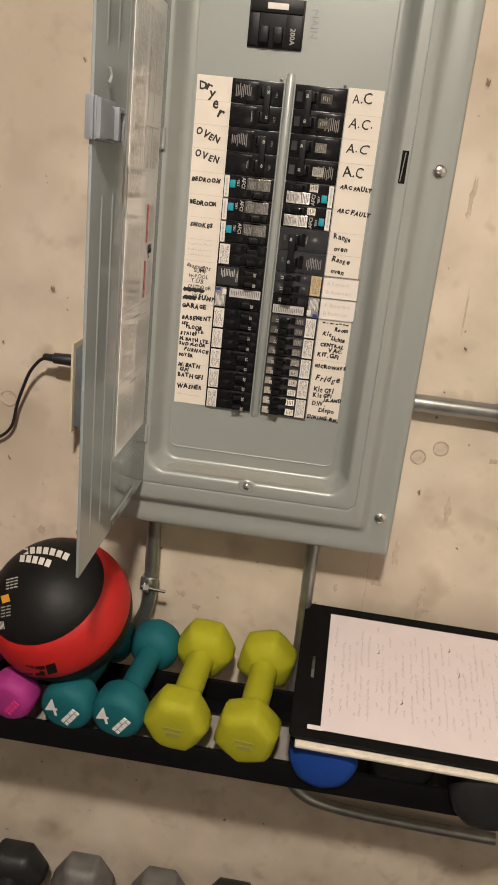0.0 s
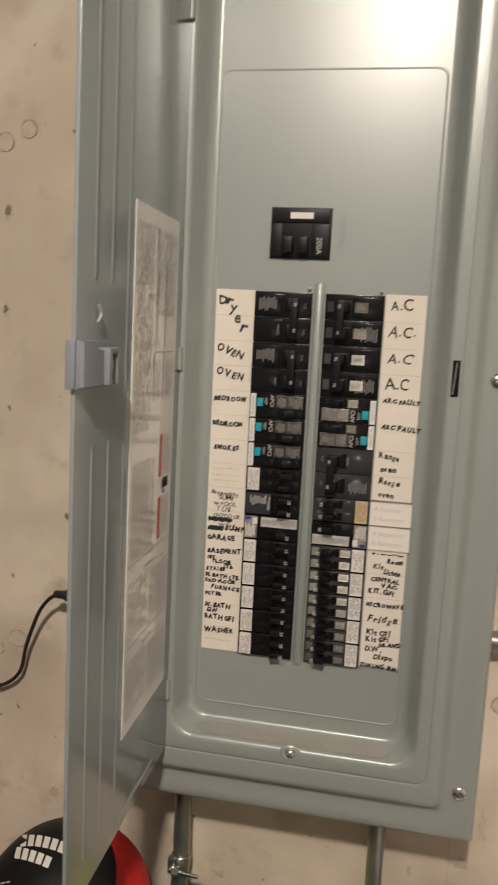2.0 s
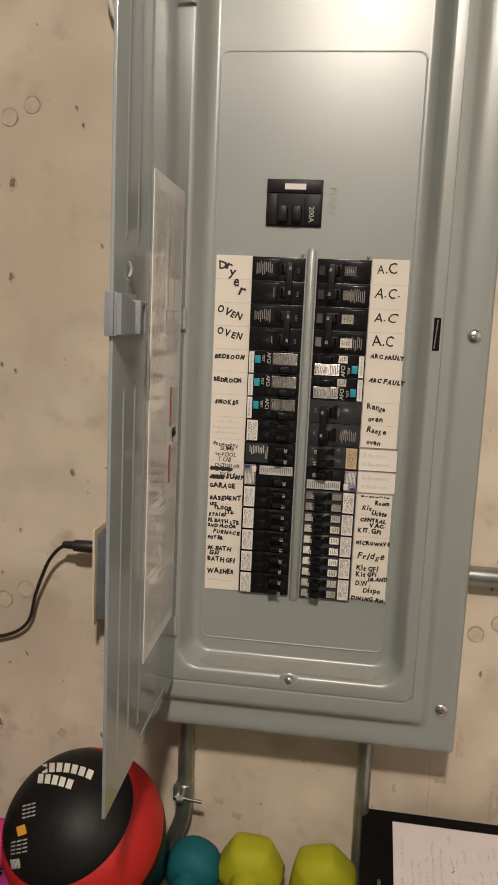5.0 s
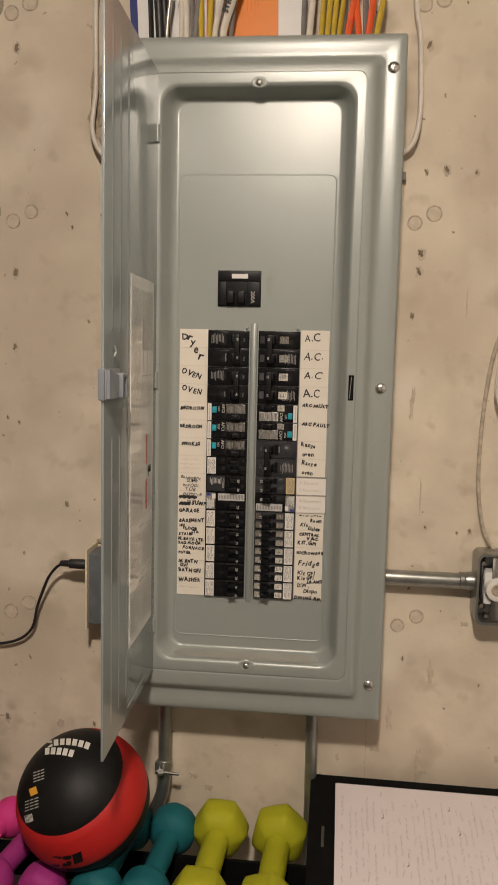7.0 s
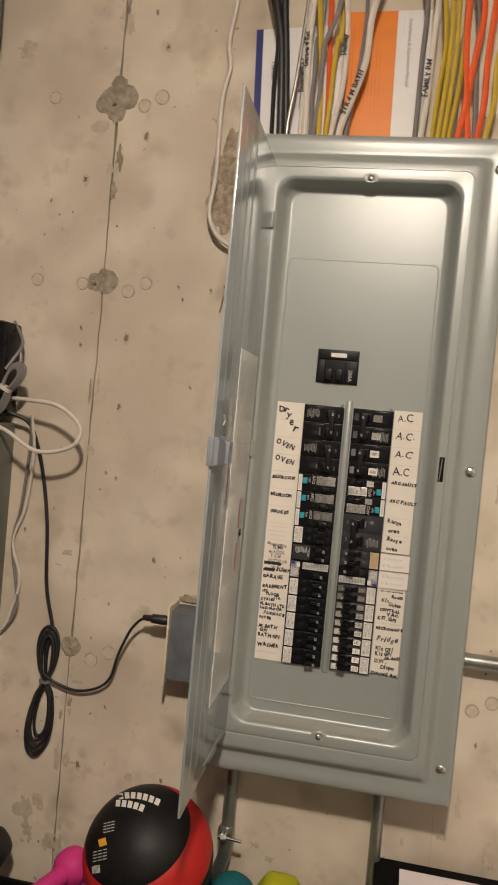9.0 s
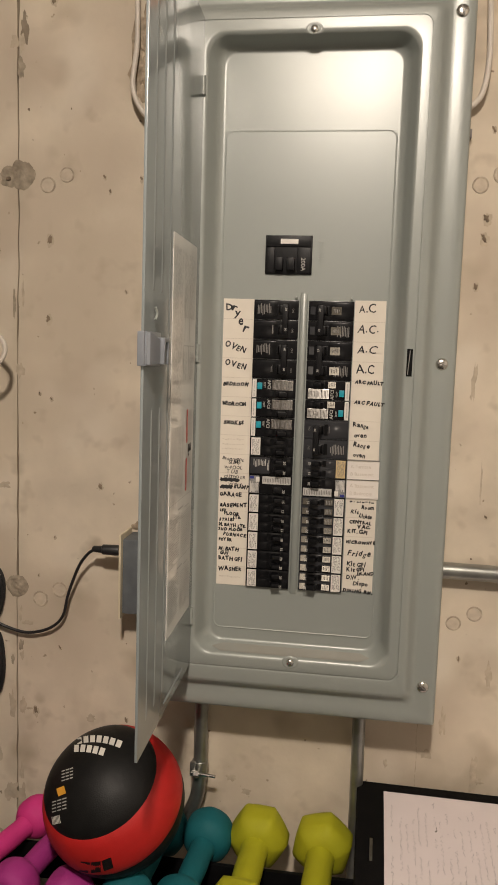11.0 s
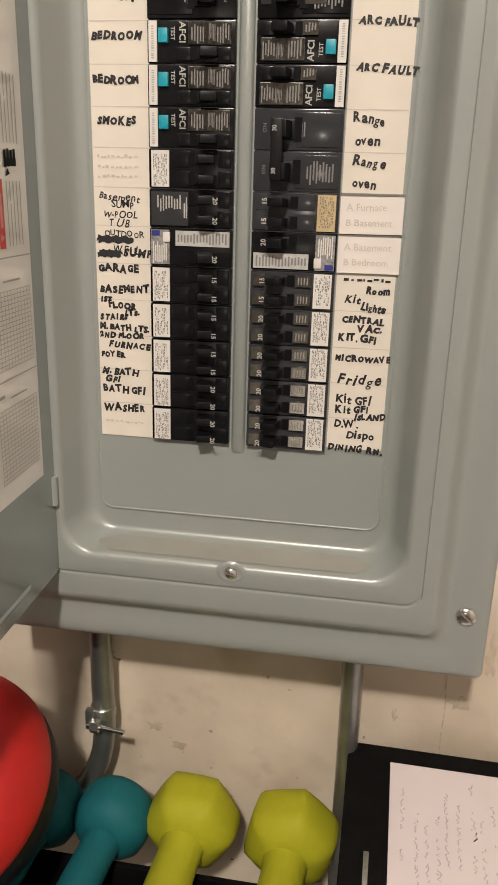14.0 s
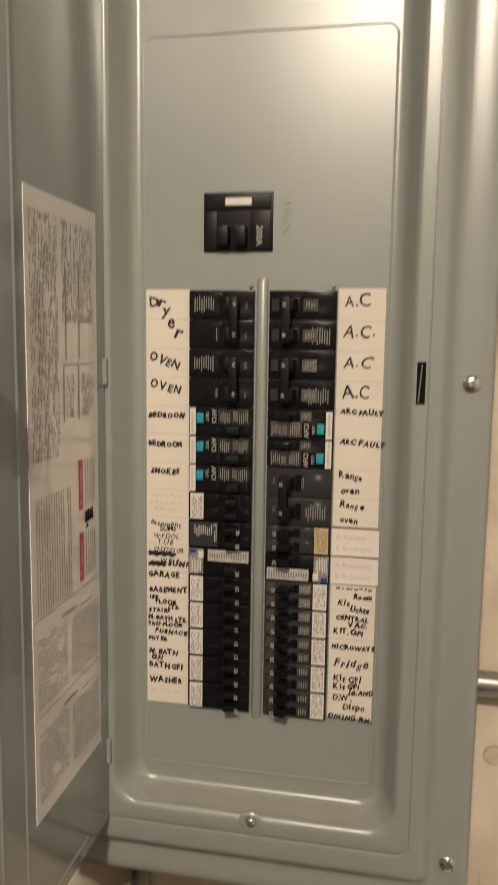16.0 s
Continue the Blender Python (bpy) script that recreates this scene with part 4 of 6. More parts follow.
def odd_breaker(name, seed=1):
    th = thing(name, (0, 0, 0), "black circuit breaker with silver data labels and blue marks", "circuit breaker", "branch breakers in the panel")
    breaker_body(th, ROW)
    part("data_label", boxes((ux(0.02), ux(0.245), -0.0054, -0.0044, -0.0115, 0.0115)), M_STICKER_CLEAR, th, "silver data label", smooth=False)
    prints(th, 0.04, 0.22, -0.011, 0.004, 7, M_STICKER, -0.0056, seed)
    part("blue_mark", boxes((ux(0.03), ux(0.13), -0.0058, -0.0050, 0.0075, 0.0110)), M_BLUE_MARK, th, smooth=False)
    part("small_button", boxes((ux(0.17), ux(0.255), -0.0066, -0.0050, 0.0035, 0.0100, 0.0005)), M_STICKER, th)
    part("wide_label", boxes((ux(0.32), ux(0.97), -0.0055, -0.0044, 0.0012, 0.0112)), M_STICKER_GREY, th, "wide pale printed label", smooth=False)
    prints(th, 0.34, 0.95, 0.0025, 0.0102, 16, M_PRINT_DARK, -0.0057, seed + 4)
    toggle(th, 0.64, -0.0060, 0.0050, "20")
    return th


def place(th, row, right, span=1):
    z = TOP - (row + span / 2) * ROW
    x = 0.0355 if right else -0.0352
    th.matrix_basis = Matrix.Translation((x, -0.0015, z)) @ pose(0, 0, 0, 0, 180 if right else 0, 0)
    return th


place(two_pole("circuit_breaker", "30", seed=3), 0, False, 2)
place(two_pole("circuit_breaker", "40", seed=5), 2, False, 2)
place(two_pole("circuit_breaker", "30", seed=7, foil=True), 0, True, 2)
place(two_pole("circuit_breaker", "30", seed=9, foil=True), 2, True, 2)
# grey body colour stands for the sheen on this breaker
place(two_pole("circuit_breaker", "30", M_BODY_GREY, seed=11, label="two-pole circuit breaker greyed for its sheen, with tied toggles"), 6, True, 2)
afci = place(arc_fault("circuit_breaker", 2), 4, False)
for row in (5, 6):
    place(copy_thing(afci, Matrix()), row, False)
rated_afci = place(arc_fault("circuit_breaker", 6, rated=True), 4, True)
place(copy_thing(rated_afci, Matrix()), 5, True)
place(tandem("circuit_breaker", "", seed=21), 7, False)
place(tandem("circuit_breaker", "20", seed=22, face=True), 8, False)
# body greyer than its left neighbour's, for the reflection on it
place(tandem("circuit_breaker", "15", M_STICKER_TAN, seed=23, body=M_BODY_GREY), 8, True)
odd = place(odd_breaker("circuit_breaker", 31), 9, False)
place(copy_thing(odd, Matrix()), 9, True)
twin15 = place(tandem("circuit_breaker", "15", seed=41), 10, False)
twin20 = place(tandem("circuit_breaker", "20", seed=43), 13, False)
for row in (11, 12):
    place(copy_thing(twin15, Matrix()), row, False)
place(copy_thing(twin20, Matrix()), 14, False)
# right twins get the grey body in place of the sheen on black
place(tandem("circuit_breaker", "15", seed=41, foil=True, body=M_BODY_GREY), 10, True)
silvered = place(tandem("circuit_breaker", "20", seed=43, foil=True, body=M_BODY_GREY), 11, True)
for row in (12, 13, 14):
    place(copy_thing(silvered, Matrix()), row, True)

# card strips with the circuits' names
strip_l = part("circuit_card", boxes((-0.1045, -0.0645, -0.0017, -0.0010, 1.2495, 1.6315)), M_CARD, panel, "cream card strip with handwritten circuit names", smooth=False)
strip_r = part("circuit_card", boxes((0.0652, 0.1045, -0.0017, -0.0010, 1.2525, 1.6325)), M_CARD, panel, "cream card strip with handwritten circuit names", smooth=False)
for strip, x0, x1 in ((strip_l, -0.104, -0.065), (strip_r, 0.0656, 0.104)):
    bm = bmesh.new()
    for k in range(1, 15):
        quad(bm, x0, x1, TOP - k * ROW - 0.00025, TOP - k * ROW + 0.00025, -0.0019)
    tagged(part("ruling", bm, M_INK_FAINT, strip, smooth=False), kind="stuff")
slips = []
for row, lean in ((8, -0.6), (9, -0.3)):
    z = TOP - (row + 0.5) * ROW
    ob = part("paper_slip", boxes((-0.0205, 0.0205, -0.0006, 0.0006, -0.0118, 0.0118)), M_SLIP, panel, "white paper slip with faded writing", smooth=False)
    ob.matrix_basis = Matrix.Translation((0.0855, -0.0034, z - 0.0005)) @ pose(0, 0, 0, 0, lean, 0)
    slips.append(ob)
part("slip_edge", boxes((0.0648, 0.1062, -0.0030, -0.0018, TOP - 8 * ROW - 0.0006, TOP - 8 * ROW + 0.0006)), M_PRINT_DARK, panel, smooth=False)
part("slip_edge", boxes((0.0648, 0.1062, -0.0030, -0.0018, TOP - 9 * ROW - 0.0006, TOP - 9 * ROW + 0.0006)), M_PRINT_DARK, panel, smooth=False)

# handwriting: row (from the top), words, letter height in mm, shift from the card's edge in mm
LEFT_WORDS = [(2.42, "OVEN", 7.4, 2.5, -20), (3.40, "OVEN", 7.0, 2.5, -14), (4.55, "BEDROOM", 4.0, 1.5, 0), (5.55, "BEDROOM", 4.0, 1.8, -2), (6.55, "SMOKES", 4.3, 4, 0),
              (8.20, "Basement", 4.3, 3, -4), (8.42, "SUMP", 4.2, 12, -3), (8.66, "W-POOL", 3.9, 6, -3), (8.90, "TUB", 4.4, 10, -2), (9.18, "OUTDOOR", 3.6, 6, -2), (9.60, "WELL", 4.6, 12, -4), (9.70, "SUMP", 4.0, 20, 0),
              (10.14, "GARAGE", 4.2, 1.5, 0), (10.72, "BASEMENT", 4.2, 2, 2), (11.00, "1ST", 3.0, 2, 0), (11.15, "FLOOR", 3.7, 8, 0), (11.34, "LTS.", 3.2, 20, 0), (11.50, "STAIRS", 3.5, 1.5, 3), (11.76, "M. BATH LTS.", 3.5, 1, -2)]
LEFT_MORE = [(12.00, "2ND FLOOR", 3.4, 1, 0), (12.26, "FURNACE", 3.6, 7, -2), (12.55, "FOYER", 3.5, 1.5, -2), (13.05, "M. BATH", 4.0, 1.5, -1), (13.28, "GFI", 3.7, 4, -2), (13.58, "BATH GFI", 4.2, 2, -1), (14.15, "WASHER", 4.4, 2, 0)]
RIGHT_WORDS = [(0.55, "A.C", 10.5, 5, 0), (1.52, "A.C.", 10.5, 4, 0), (2.53, "A.C", 11, 5, 0), (3.56, "A.C", 11, 5, 0), (4.22, "ARC FAULT", 4.0, 4.0, -2), (5.24, "ARC FAULT", 4.0, 4, -4),
               (6.24, "Range", 5.2, 4, -9), (6.70, "oven", 5.0, 6, -2), (7.28, "Range", 5.0, 5, -6), (7.72, "oven", 5.0, 6, -4)]
RIGHT_MORE = [(10.42, "Room", 4.0, 20, -2), (10.66, "Kit", 4.8, 6, -4), (10.84, "Lights", 4.3, 17, -8), (11.20, "CENTRAL", 3.8, 5, -2), (11.46, "VAC.", 4.0, 16, 0), (11.70, "KIT. GFI", 4.4, 3, -2), (12.28, "MICROWAVE", 3.7, 2, 0),
              (12.84, "Fridge", 6.5, 4, -2), (13.40, "Kit GFI", 5.6, 4, -2), (13.74, "Kit GFI", 4.4, 4, 2), (13.96, "ISLAND", 3.8, 18, 4), (14.14, "D.W.", 5.0, 4, -2), (14.46, "Dispo", 5.0, 13, 0), (14.86, "DINING RM.", 4.0, 0.6, -2)]
for words, strip, x0 in ((LEFT_WORDS + LEFT_MORE, strip_l, -0.1042), (RIGHT_WORDS + RIGHT_MORE, strip_r, 0.0655)):
    for n, (row, word, mm, shift, lean) in enumerate(words):
        mm *= 1.06 if mm > 10 else 1.18 if x0 < 0 and row > 8 else 1.1 if row < 4 else 1.14
        rise = 0.22 if row < 6.6 and word != "Range" else 0.10 if word == "Range" else 0.0
        bold = 0.00012 if mm > 10.5 else 0.00038 if mm > 7.5 else 0.00012 if 8 < row < 9.65 and x0 < 0 else 0.00044 if mm < 5.3 else 0.00032
        handwritten(word, (x0 + shift * 0.001, -0.0021, TOP - (row - rise) * ROW - mm * 0.0005), mm * 0.001, strip, lean, bold, 0.10 * (n % 3), n + (0 if x0 < 0 else 50))
for ch, dx, row, mm, lean in (("D", 2.0, 0.46, 9.5, -6), ("r", 9.5, 0.46, 11.0, -20), ("y", 13.5, 0.76, 10.5, -12), ("e", 19.0, 1.14, 10.5, -15), ("r", 24.0, 1.52, 11.5, -25)):   # written down a slope
    lettering("handwriting", ch, (-0.1042 + dx * 0.001, -0.0021, TOP - row * ROW - 0.002), mm * 0.001, M_INK, strip_l, angle=lean, bold=0.0004, wobble=0.2, seed=80 + dx)
rng = random.Random(5)
bm = bmesh.new()
for row, width in ((9.36, 0.026), (9.74, 0.017)):   # words struck out with several passes of the marker
    for k in range(6):
        x0, w, ph = -0.1036 + rng.uniform(0, 0.002), width * rng.uniform(0.85, 1.0), rng.uniform(0, 6)
        edge = []
        for i in range(25):
            z = TOP - row * ROW - 0.0016 + 0.0006 * k + 0.0006 * math.sin(i * 0.9 + ph)
            edge.append([bm.verts.new((x0 + w * i / 24, -0.0021 - 0.00002 * k, z + h)) for h in (-0.0009, 0.0009)])
        for p, q in zip(edge, edge[1:]):
            bm.faces.new((p[0], q[0], q[1], p[1]))
tagged(part("struck_out_words", bm, M_INK, strip_l, smooth=False), kind="stuff")
bm = bmesh.new()
for row in (7.25, 7.5, 7.75, 14.6):
    scribble(bm, -0.101, -0.0021, TOP - row * ROW, 0.028, 0.003, rng)
tagged(part("faded_writing", bm, M_INK_FAINT, strip_l, smooth=False), kind="stuff")
bm = bmesh.new()
scribble(bm, 0.070, -0.0021, TOP - 10.16 * ROW - 0.001, 0.028, 0.0036, rng)
part("covered_word", bm, M_INK, strip_r, smooth=False)
for ob, lines in zip(slips, (("A Furnace", "B Basement"), ("A Basement", "B Bedroom"))):
    for k, words in enumerate(lines):
        lettering("faded_writing", words, (-0.0165, -0.0009, 0.0030 - 0.0098 * k), 0.0046, M_INK_FAINT, ob, bold=0.0, wobble=0.12, seed=k + 3)


# ---- conduits ----
def conduit(points, r, label):
    th = thing("conduit", points[0], label, "conduit")
    o = Vector(points[0])
    bm = bmesh.new()
    tube(bm, [Vector(p) - o for p in points], r, 16, steps=10)
    part("pipe", bm, M_EMT, th)
    return th


c1 = conduit([(-0.128, 0.040, 1.10), (-0.128, 0.040, 1.00), (-0.128, 0.041, 0.945), (-0.135, 0.042, 0.905), (-0.155, 0.044, 0.868), (-0.195, 0.046, 0.835), (-0.26, 0.046, 0.80)], 0.0102, "galvanised steel conduit bending away below the panel")
bm = bmesh.new()
lathe(bm, ((-0.006, 0.0106), (-0.005, 0.0116), (0.005, 0.0116), (0.006, 0.0106)), 20, "z", Matrix.Translation((0, 0, -0.134)))
box(bm, -0.012, -0.004, -0.016, -0.009, -0.146, -0.126, 0.001)
part("pipe_strap", bm, M_EMT, c1, "bright steel pipe strap")
bm = bmesh.new()
tube(bm, [(-0.010, -0.017, -0.140), (0.026, -0.019, -0.141)], 0.0024, 10, curve=False)
lathe(bm, ((-0.004, 0.0062), (0.004, 0.0062)), 6, "x", Matrix.Translation((-0.002, -0.017, -0.140)))
part("strap_bolt", bm, M_SCREW, c1)
c2 = conduit([(0.097, 0.040, 1.10), (0.098, 0.040, 0.95), (0.100, 0.040, 0.75), (0.108, 0.040, 0.665), (0.135, 0.042, 0.625), (0.19, 0.045, 0.607), (0.30, 0.046, 0.600), (0.44, 0.046, 0.598)], 0.0092, "galvanised steel conduit running down and bending along the wall")
c3 = conduit([(0.175, 0.048, 1.276), (0.25, 0.048, 1.2755), (0.326, 0.048, 1.275)], 0.0115, "short straight galvanised conduit beside the panel")
bm = bmesh.new()
lathe(bm, ((0.130, 0.0116), (0.131, 0.0128), (0.137, 0.0128), (0.138, 0.0120), (0.142, 0.0132), (0.148, 0.0136), (0.152, 0.0136)), 16, "x")
part("coupling", bm, M_EMT, c3)

# open outlet box at the conduit's end
ob_box = thing("outlet_box", (0.3535, WALL, 1.272), "open narrow steel outlet box with a white receptacle", "outlet box")
bm = bmesh.new()
loft(bm, [rounded_rect(0.0275, -0.051, 0.051, 0.0, 0.010, 5), rounded_rect(0.029, -0.0525, 0.0525, -0.044, 0.010, 5), rounded_rect(0.0285, -0.052, 0.052, -0.047, 0.010, 5), rounded_rect(0.0250, -0.0485, 0.0485, -0.047, 0.008, 5), rounded_rect(0.0245, -0.048, 0.048, -0.006, 0.008, 5)], cap_last=True)
part("box", bm, M_EMT, ob_box, "dull steel box")
part("receptacle", boxes((-0.017, 0.019, -0.040, -0.012, -0.024, 0.024, 0.004)), M_WHITE_PRINT, ob_box, "white receptacle body")
part("mounting_strap", boxes((-0.007, 0.007, -0.044, -0.040, -0.046, 0.046, 0.001)), M_SCREW, ob_box)
bm = bmesh.new()
lathe(bm, ((-0.050, 0.0090), (-0.051, 0.0100), (-0.050, 0.0150), (-0.047, 0.0165), (-0.040, 0.0165)), 24, "y")
r_face = part("receptacle_face", bm, M_STICKER, ob_box)
bm = bmesh.new()
lathe(bm, ((-0.0506, 0.0020), (-0.0506, 0.0085), (-0.046, 0.0090)), 20, "y")
part("socket_hollow", bm, M_TAN_STAIN, r_face)
bm = bmesh.new()
tube(bm, [(-0.018, -0.030, 0.046), (-0.021, -0.042, 0.02), (-0.021, -0.040, -0.012), (-0.016, -0.030, -0.02)], 0.002, 8)
tube(bm, [(-0.016, -0.028, 0.044), (-0.020, -0.034, 0.0), (-0.015, -0.036, -0.03)], 0.002, 8)
part("box_wire", bm, M_W_BLACK, ob_box)

for x, z in ((-0.019, 0.036), (-0.020, 0.012), (-0.019, -0.026), (-0.012, -0.041)):
    bm = bmesh.new()
    lathe(bm, ((-0.040, 0.0030), (-0.038, 0.0036), (-0.030, 0.0036)), 10, "y", Matrix.Translation((x, 0, z)))
    part("terminal_screw", bm, M_SCREW, ob_box)

th = thing("coiled_cable", (0.417, WALL - 0.02, 1.58), "coil of twisted brown and white cable hung on the wall", "cable")
for k, mat in enumerate((M_W_WHITE, M_COPPER, M_W_WHITE, M_COPPER)):
    bm = bmesh.new()
    tube(bm, [(0.055 * math.cos(a) + 0.004 * k - 0.02 + 0.002 * math.sin(9 * a + k), -0.008 - 0.004 * (k % 2), 0.125 * math.sin(a) + 0.003 * k) for a in [j * math.pi / 14 for j in range(29)]], 0.0028, 8, steps=4)
    part("loop", bm, mat, th)
th = thing("thin_cable", (0.347, WALL, 1.325), "thin brown cable dropping to the outlet box", "cable")
bm = bmesh.new()
tube(bm, [(0.005, -0.02, 0.0), (-0.010, -0.007, 0.03), (-0.020, -0.007, 0.10), (-0.018, -0.007, 0.20), (-0.006, -0.007, 0.29), (0.02, -0.01, 0.36)], 0.0030, 8)
part("cord", bm, M_PATCH_RIM, th)

# ---- wall socket behind the door, with the black power cord ----
sock = thing("socket_box", (-0.215, WALL, 1.240), "blue-grey surface socket box with cream cover plate", "socket")
part("box", boxes((-0.027, 0.03, -0.050, 0.0, -0.050, 0.058, 0.003)), M_OUTLET_BOX, sock)
part("cover_plate", boxes((-0.0305, -0.0270, -0.057, -0.001, -0.056, 0.065, 0.0015)), M_PLATE, sock, "cream plastic cover plate")
blob(-0.222, 1.307, 0.020, 0.007, WALL - 0.004, 77, M_TAN_STAIN, "crumbled_mortar", 0.6)

cord = thing("power_cord", (-0.264, 0.030, 1.2775), "black power cord bundled with a tie, plugged into the socket", "power cord")
bm = bmesh.new()
lathe(bm, ((-0.026, 0.0036), (-0.024, 0.0046), (-0.012, 0.0052), (-0.011, 0.0072), (0.010, 0.0078), (0.0135, 0.007)), 14, "x")
part("plug", bm, M_W_BLACK, cord)
O = Vector((-0.264, 0.030, 1.2775))
YW = WALL - 0.006
bm = bmesh.new()
tube(bm, [Vector(p) - O for p in [(-0.286, 0.030, 1.277), (-0.297, 0.032, 1.270), (-0.311, 0.036, 1.252), (-0.324, 0.042, 1.224), (-0.333, 0.046, 1.200), (-0.341, 0.050, 1.170), (-0.355, 0.052, 1.152), (-0.378, 0.054, 1.140), (-0.405, 0.055, 1.136), (-0.436, 0.054, 1.144), (-0.456, 0.05, 1.156)]], 0.0023, 10)
part("lead", bm, M_W_BLACK, cord)
for k in range(5):
    bm = bmesh.new()
    pts = []
    for j in range(41):
        a = j * 2 * math.pi / 40
        c, q = math.cos(a), math.sin(a)
        up, low = 0.090 - 0.007 * (k % 3) - (0.014 if k > 2 else 0), (0.128, 0.112, 0.100, 0.121, 0.092)[k]
        wide = 1.45 * ((0.021, 0.017, 0.012, 0.009, 0.006)[k] if c > 0 else (0.024, 0.021, 0.017, 0.023, 0.014)[k])
        zz = 1.143 + (up if c > 0 else low) * c
        pts.append(Vector((-0.455 + wide * q * abs(c) ** 0.62 + (0.020 if c > 0 else 0.085) * (zz - 1.128) + 0.0012 * (k - 2), YW - 0.0035 * (k % 3), zz)) - O)
    tube(bm, pts, 0.0025, 8, steps=3)
    part("coil_loop", bm, M_W_BLACK, cord)
bm = bmesh.new()
lathe(bm, ((-0.002, 0.010), (0.002, 0.010)), 14, "z", Matrix.Translation(Vector((-0.455, YW - 0.004, 1.143)) - O))
part("tie", bm, M_W_GREY, cord)
bm = bmesh.new()
tube(bm, [Vector(p) - O for p in [(-0.452, YW, 1.235), (-0.468, YW, 1.30), (-0.476, YW, 1.40), (-0.490, YW, 1.48), (-0.502, YW - 0.01, 1.535), (-0.515, YW - 0.02, 1.565), (-0.545, YW - 0.03, 1.578)]], 0.0031, 10)
part("lead", bm, M_W_BLACK, cord)

# ---- network corner: backup unit on a steel cabinet, and its cables ----
cab = thing("steel_cabinet", (-0.75, WALL, 1.175), "dull green-grey steel wall cabinet with a hasp", "cabinet")
part("body", boxes((-0.2, 0.202, -0.055, 0.0, 0.0, 0.385, 0.004)), M_CABINET, cab)
part("door", boxes((-0.19, 0.170, -0.060, -0.054, 0.02, 0.375, 0.002)), M_BODY_GREY, cab, "dark glossy cabinet door")
part("hasp", boxes((0.178, 0.192, -0.060, -0.054, 0.335, 0.352, 0.002)), M_SCREW, cab)
dev = thing("backup_unit", (-0.66, WALL - 0.035, 1.570), "black plastic power supply with white data label, on the cabinet", "power supply")
part("case", boxes((-0.11, 0.113, -0.030, 0.033, 0.0, 0.152, 0.009)), M_BLACK, dev)
part("side_ridge", boxes((0.100, 0.1165, -0.018, 0.020, 0.04, 0.135, 0.003)), M_BLACK_MATT, dev)
part("data_label", boxes((0.035, 0.090, -0.0309, -0.0295, 0.030, 0.115)), M_STICKER, dev, "white printed data label", smooth=False)
part("data_label", boxes((-0.05, 0.028, -0.0309, -0.0295, 0.030, 0.085)), M_STICKER, dev, "white printed data label", smooth=False)
bm = bmesh.new()
rng = random.Random(8)
for k in range(14):
    scribble(bm, 0.038, -0.0312, 0.034 + k * 0.0056, 0.044, 0.0024, rng)
part("label_print", bm, M_PRINT_DARK, dev, smooth=False)

bundle = thing("cable_bundle", (-0.65, WALL, 1.74), "thick bundle of grey and black cables tied along the wall", "cable")
rng = random.Random(17)
for k in range(26):
    a, r = rng.uniform(0, 6.28), 0.023 * math.sqrt(rng.random())
    x0, y0 = r * math.cos(a) + 0.005, -0.030 + 0.9 * r * math.sin(a)
    bm = bmesh.new()
    tube(bm, [(x0 + rng.uniform(-0.006, 0.006) + 0.010 * t - 0.045 * (1 - t) ** 5 + 0.007 * math.sin(4 * t + a), y0 + rng.uniform(-0.003, 0.003), 0.02 + 0.84 * t) for t in np.linspace(0, 1, 9)], rng.uniform(0.0028, 0.0042), 7, steps=5)
    part("strand", bm, rng.choice((M_W_GREY, M_W_BLACK, M_W_DIM)), bundle)
for z in (0.13, 0.50):
    bm = bmesh.new()
    lathe(bm, ((-0.003, 0.030), (0.003, 0.030)), 18, "z", Matrix.Translation((0.0, -0.030, z)))
    tube(bm, [(0.02, -0.055, z), (0.045, -0.074, z + 0.006), (0.062, -0.082, z + 0.012)], 0.0022, 6)
    part("cable_tie", bm, M_W_BLACK, bundle)
bm = bmesh.new()
tube(bm, [(0.010, -0.03, 0.075), (0.030, -0.04, 0.06), (0.036, -0.045, 0.03), (0.022, -0.04, 0.022), (0.030, -0.045, 0.035), (0.042, -0.05, 0.022)], 0.0011, 6)
part("loose_wire", bm, M_W_BLACK, bundle)

th = thing("white_cable", (-0.56, WALL - 0.02, 1.60), "white cable looping out from the power supply", "cable")
bm = bmesh.new()
tube(bm, [(0.012, -0.022, 0.0), (0.06, -0.036, 0.0), (0.116, -0.046, -0.006), (0.154, -0.050, -0.036), (0.142, -0.052, -0.066), (0.086, -0.052, -0.078), (0.028, -0.048, -0.050), (-0.03, -0.040, -0.036), (-0.08, -0.035, -0.034)], 0.0034, 10)
part("cord", bm, M_W_WHITE, th)
th = thing("grey_cable", (-0.535, WALL - 0.02, 1.615), "grey cable tied in a small hank beside the power supply", "cable")
for k in range(4):
    bm = bmesh.new()
    pts = []
    for j in range(29):
        a = 2 * math.pi * j / 28
        c, q = math.cos(a), math.sin(a)
        u, v = (0.046 - 0.003 * k) * c, (0.017 - 0.0022 * k) * q * (0.35 + 0.65 * abs(c)) * 1.35
        pts.append((0.50 * u + 0.86 * v, -0.045 - 0.003 * k, 0.86 * u - 0.50 * v))
    tube(bm, pts, 0.0024, 8, steps=3)
    part("hank_loop", bm, M_W_GREY, th)
bm = bmesh.new()
lathe(bm, ((-0.003, 0.0105), (0.003, 0.0105)), 12, "z", Matrix.Translation((0, -0.049, 0)) @ pose(0, 0, 0, 0, 30, 0))
part("hank_tie", bm, M_W_WHITE, th)
bm = bmesh.new()
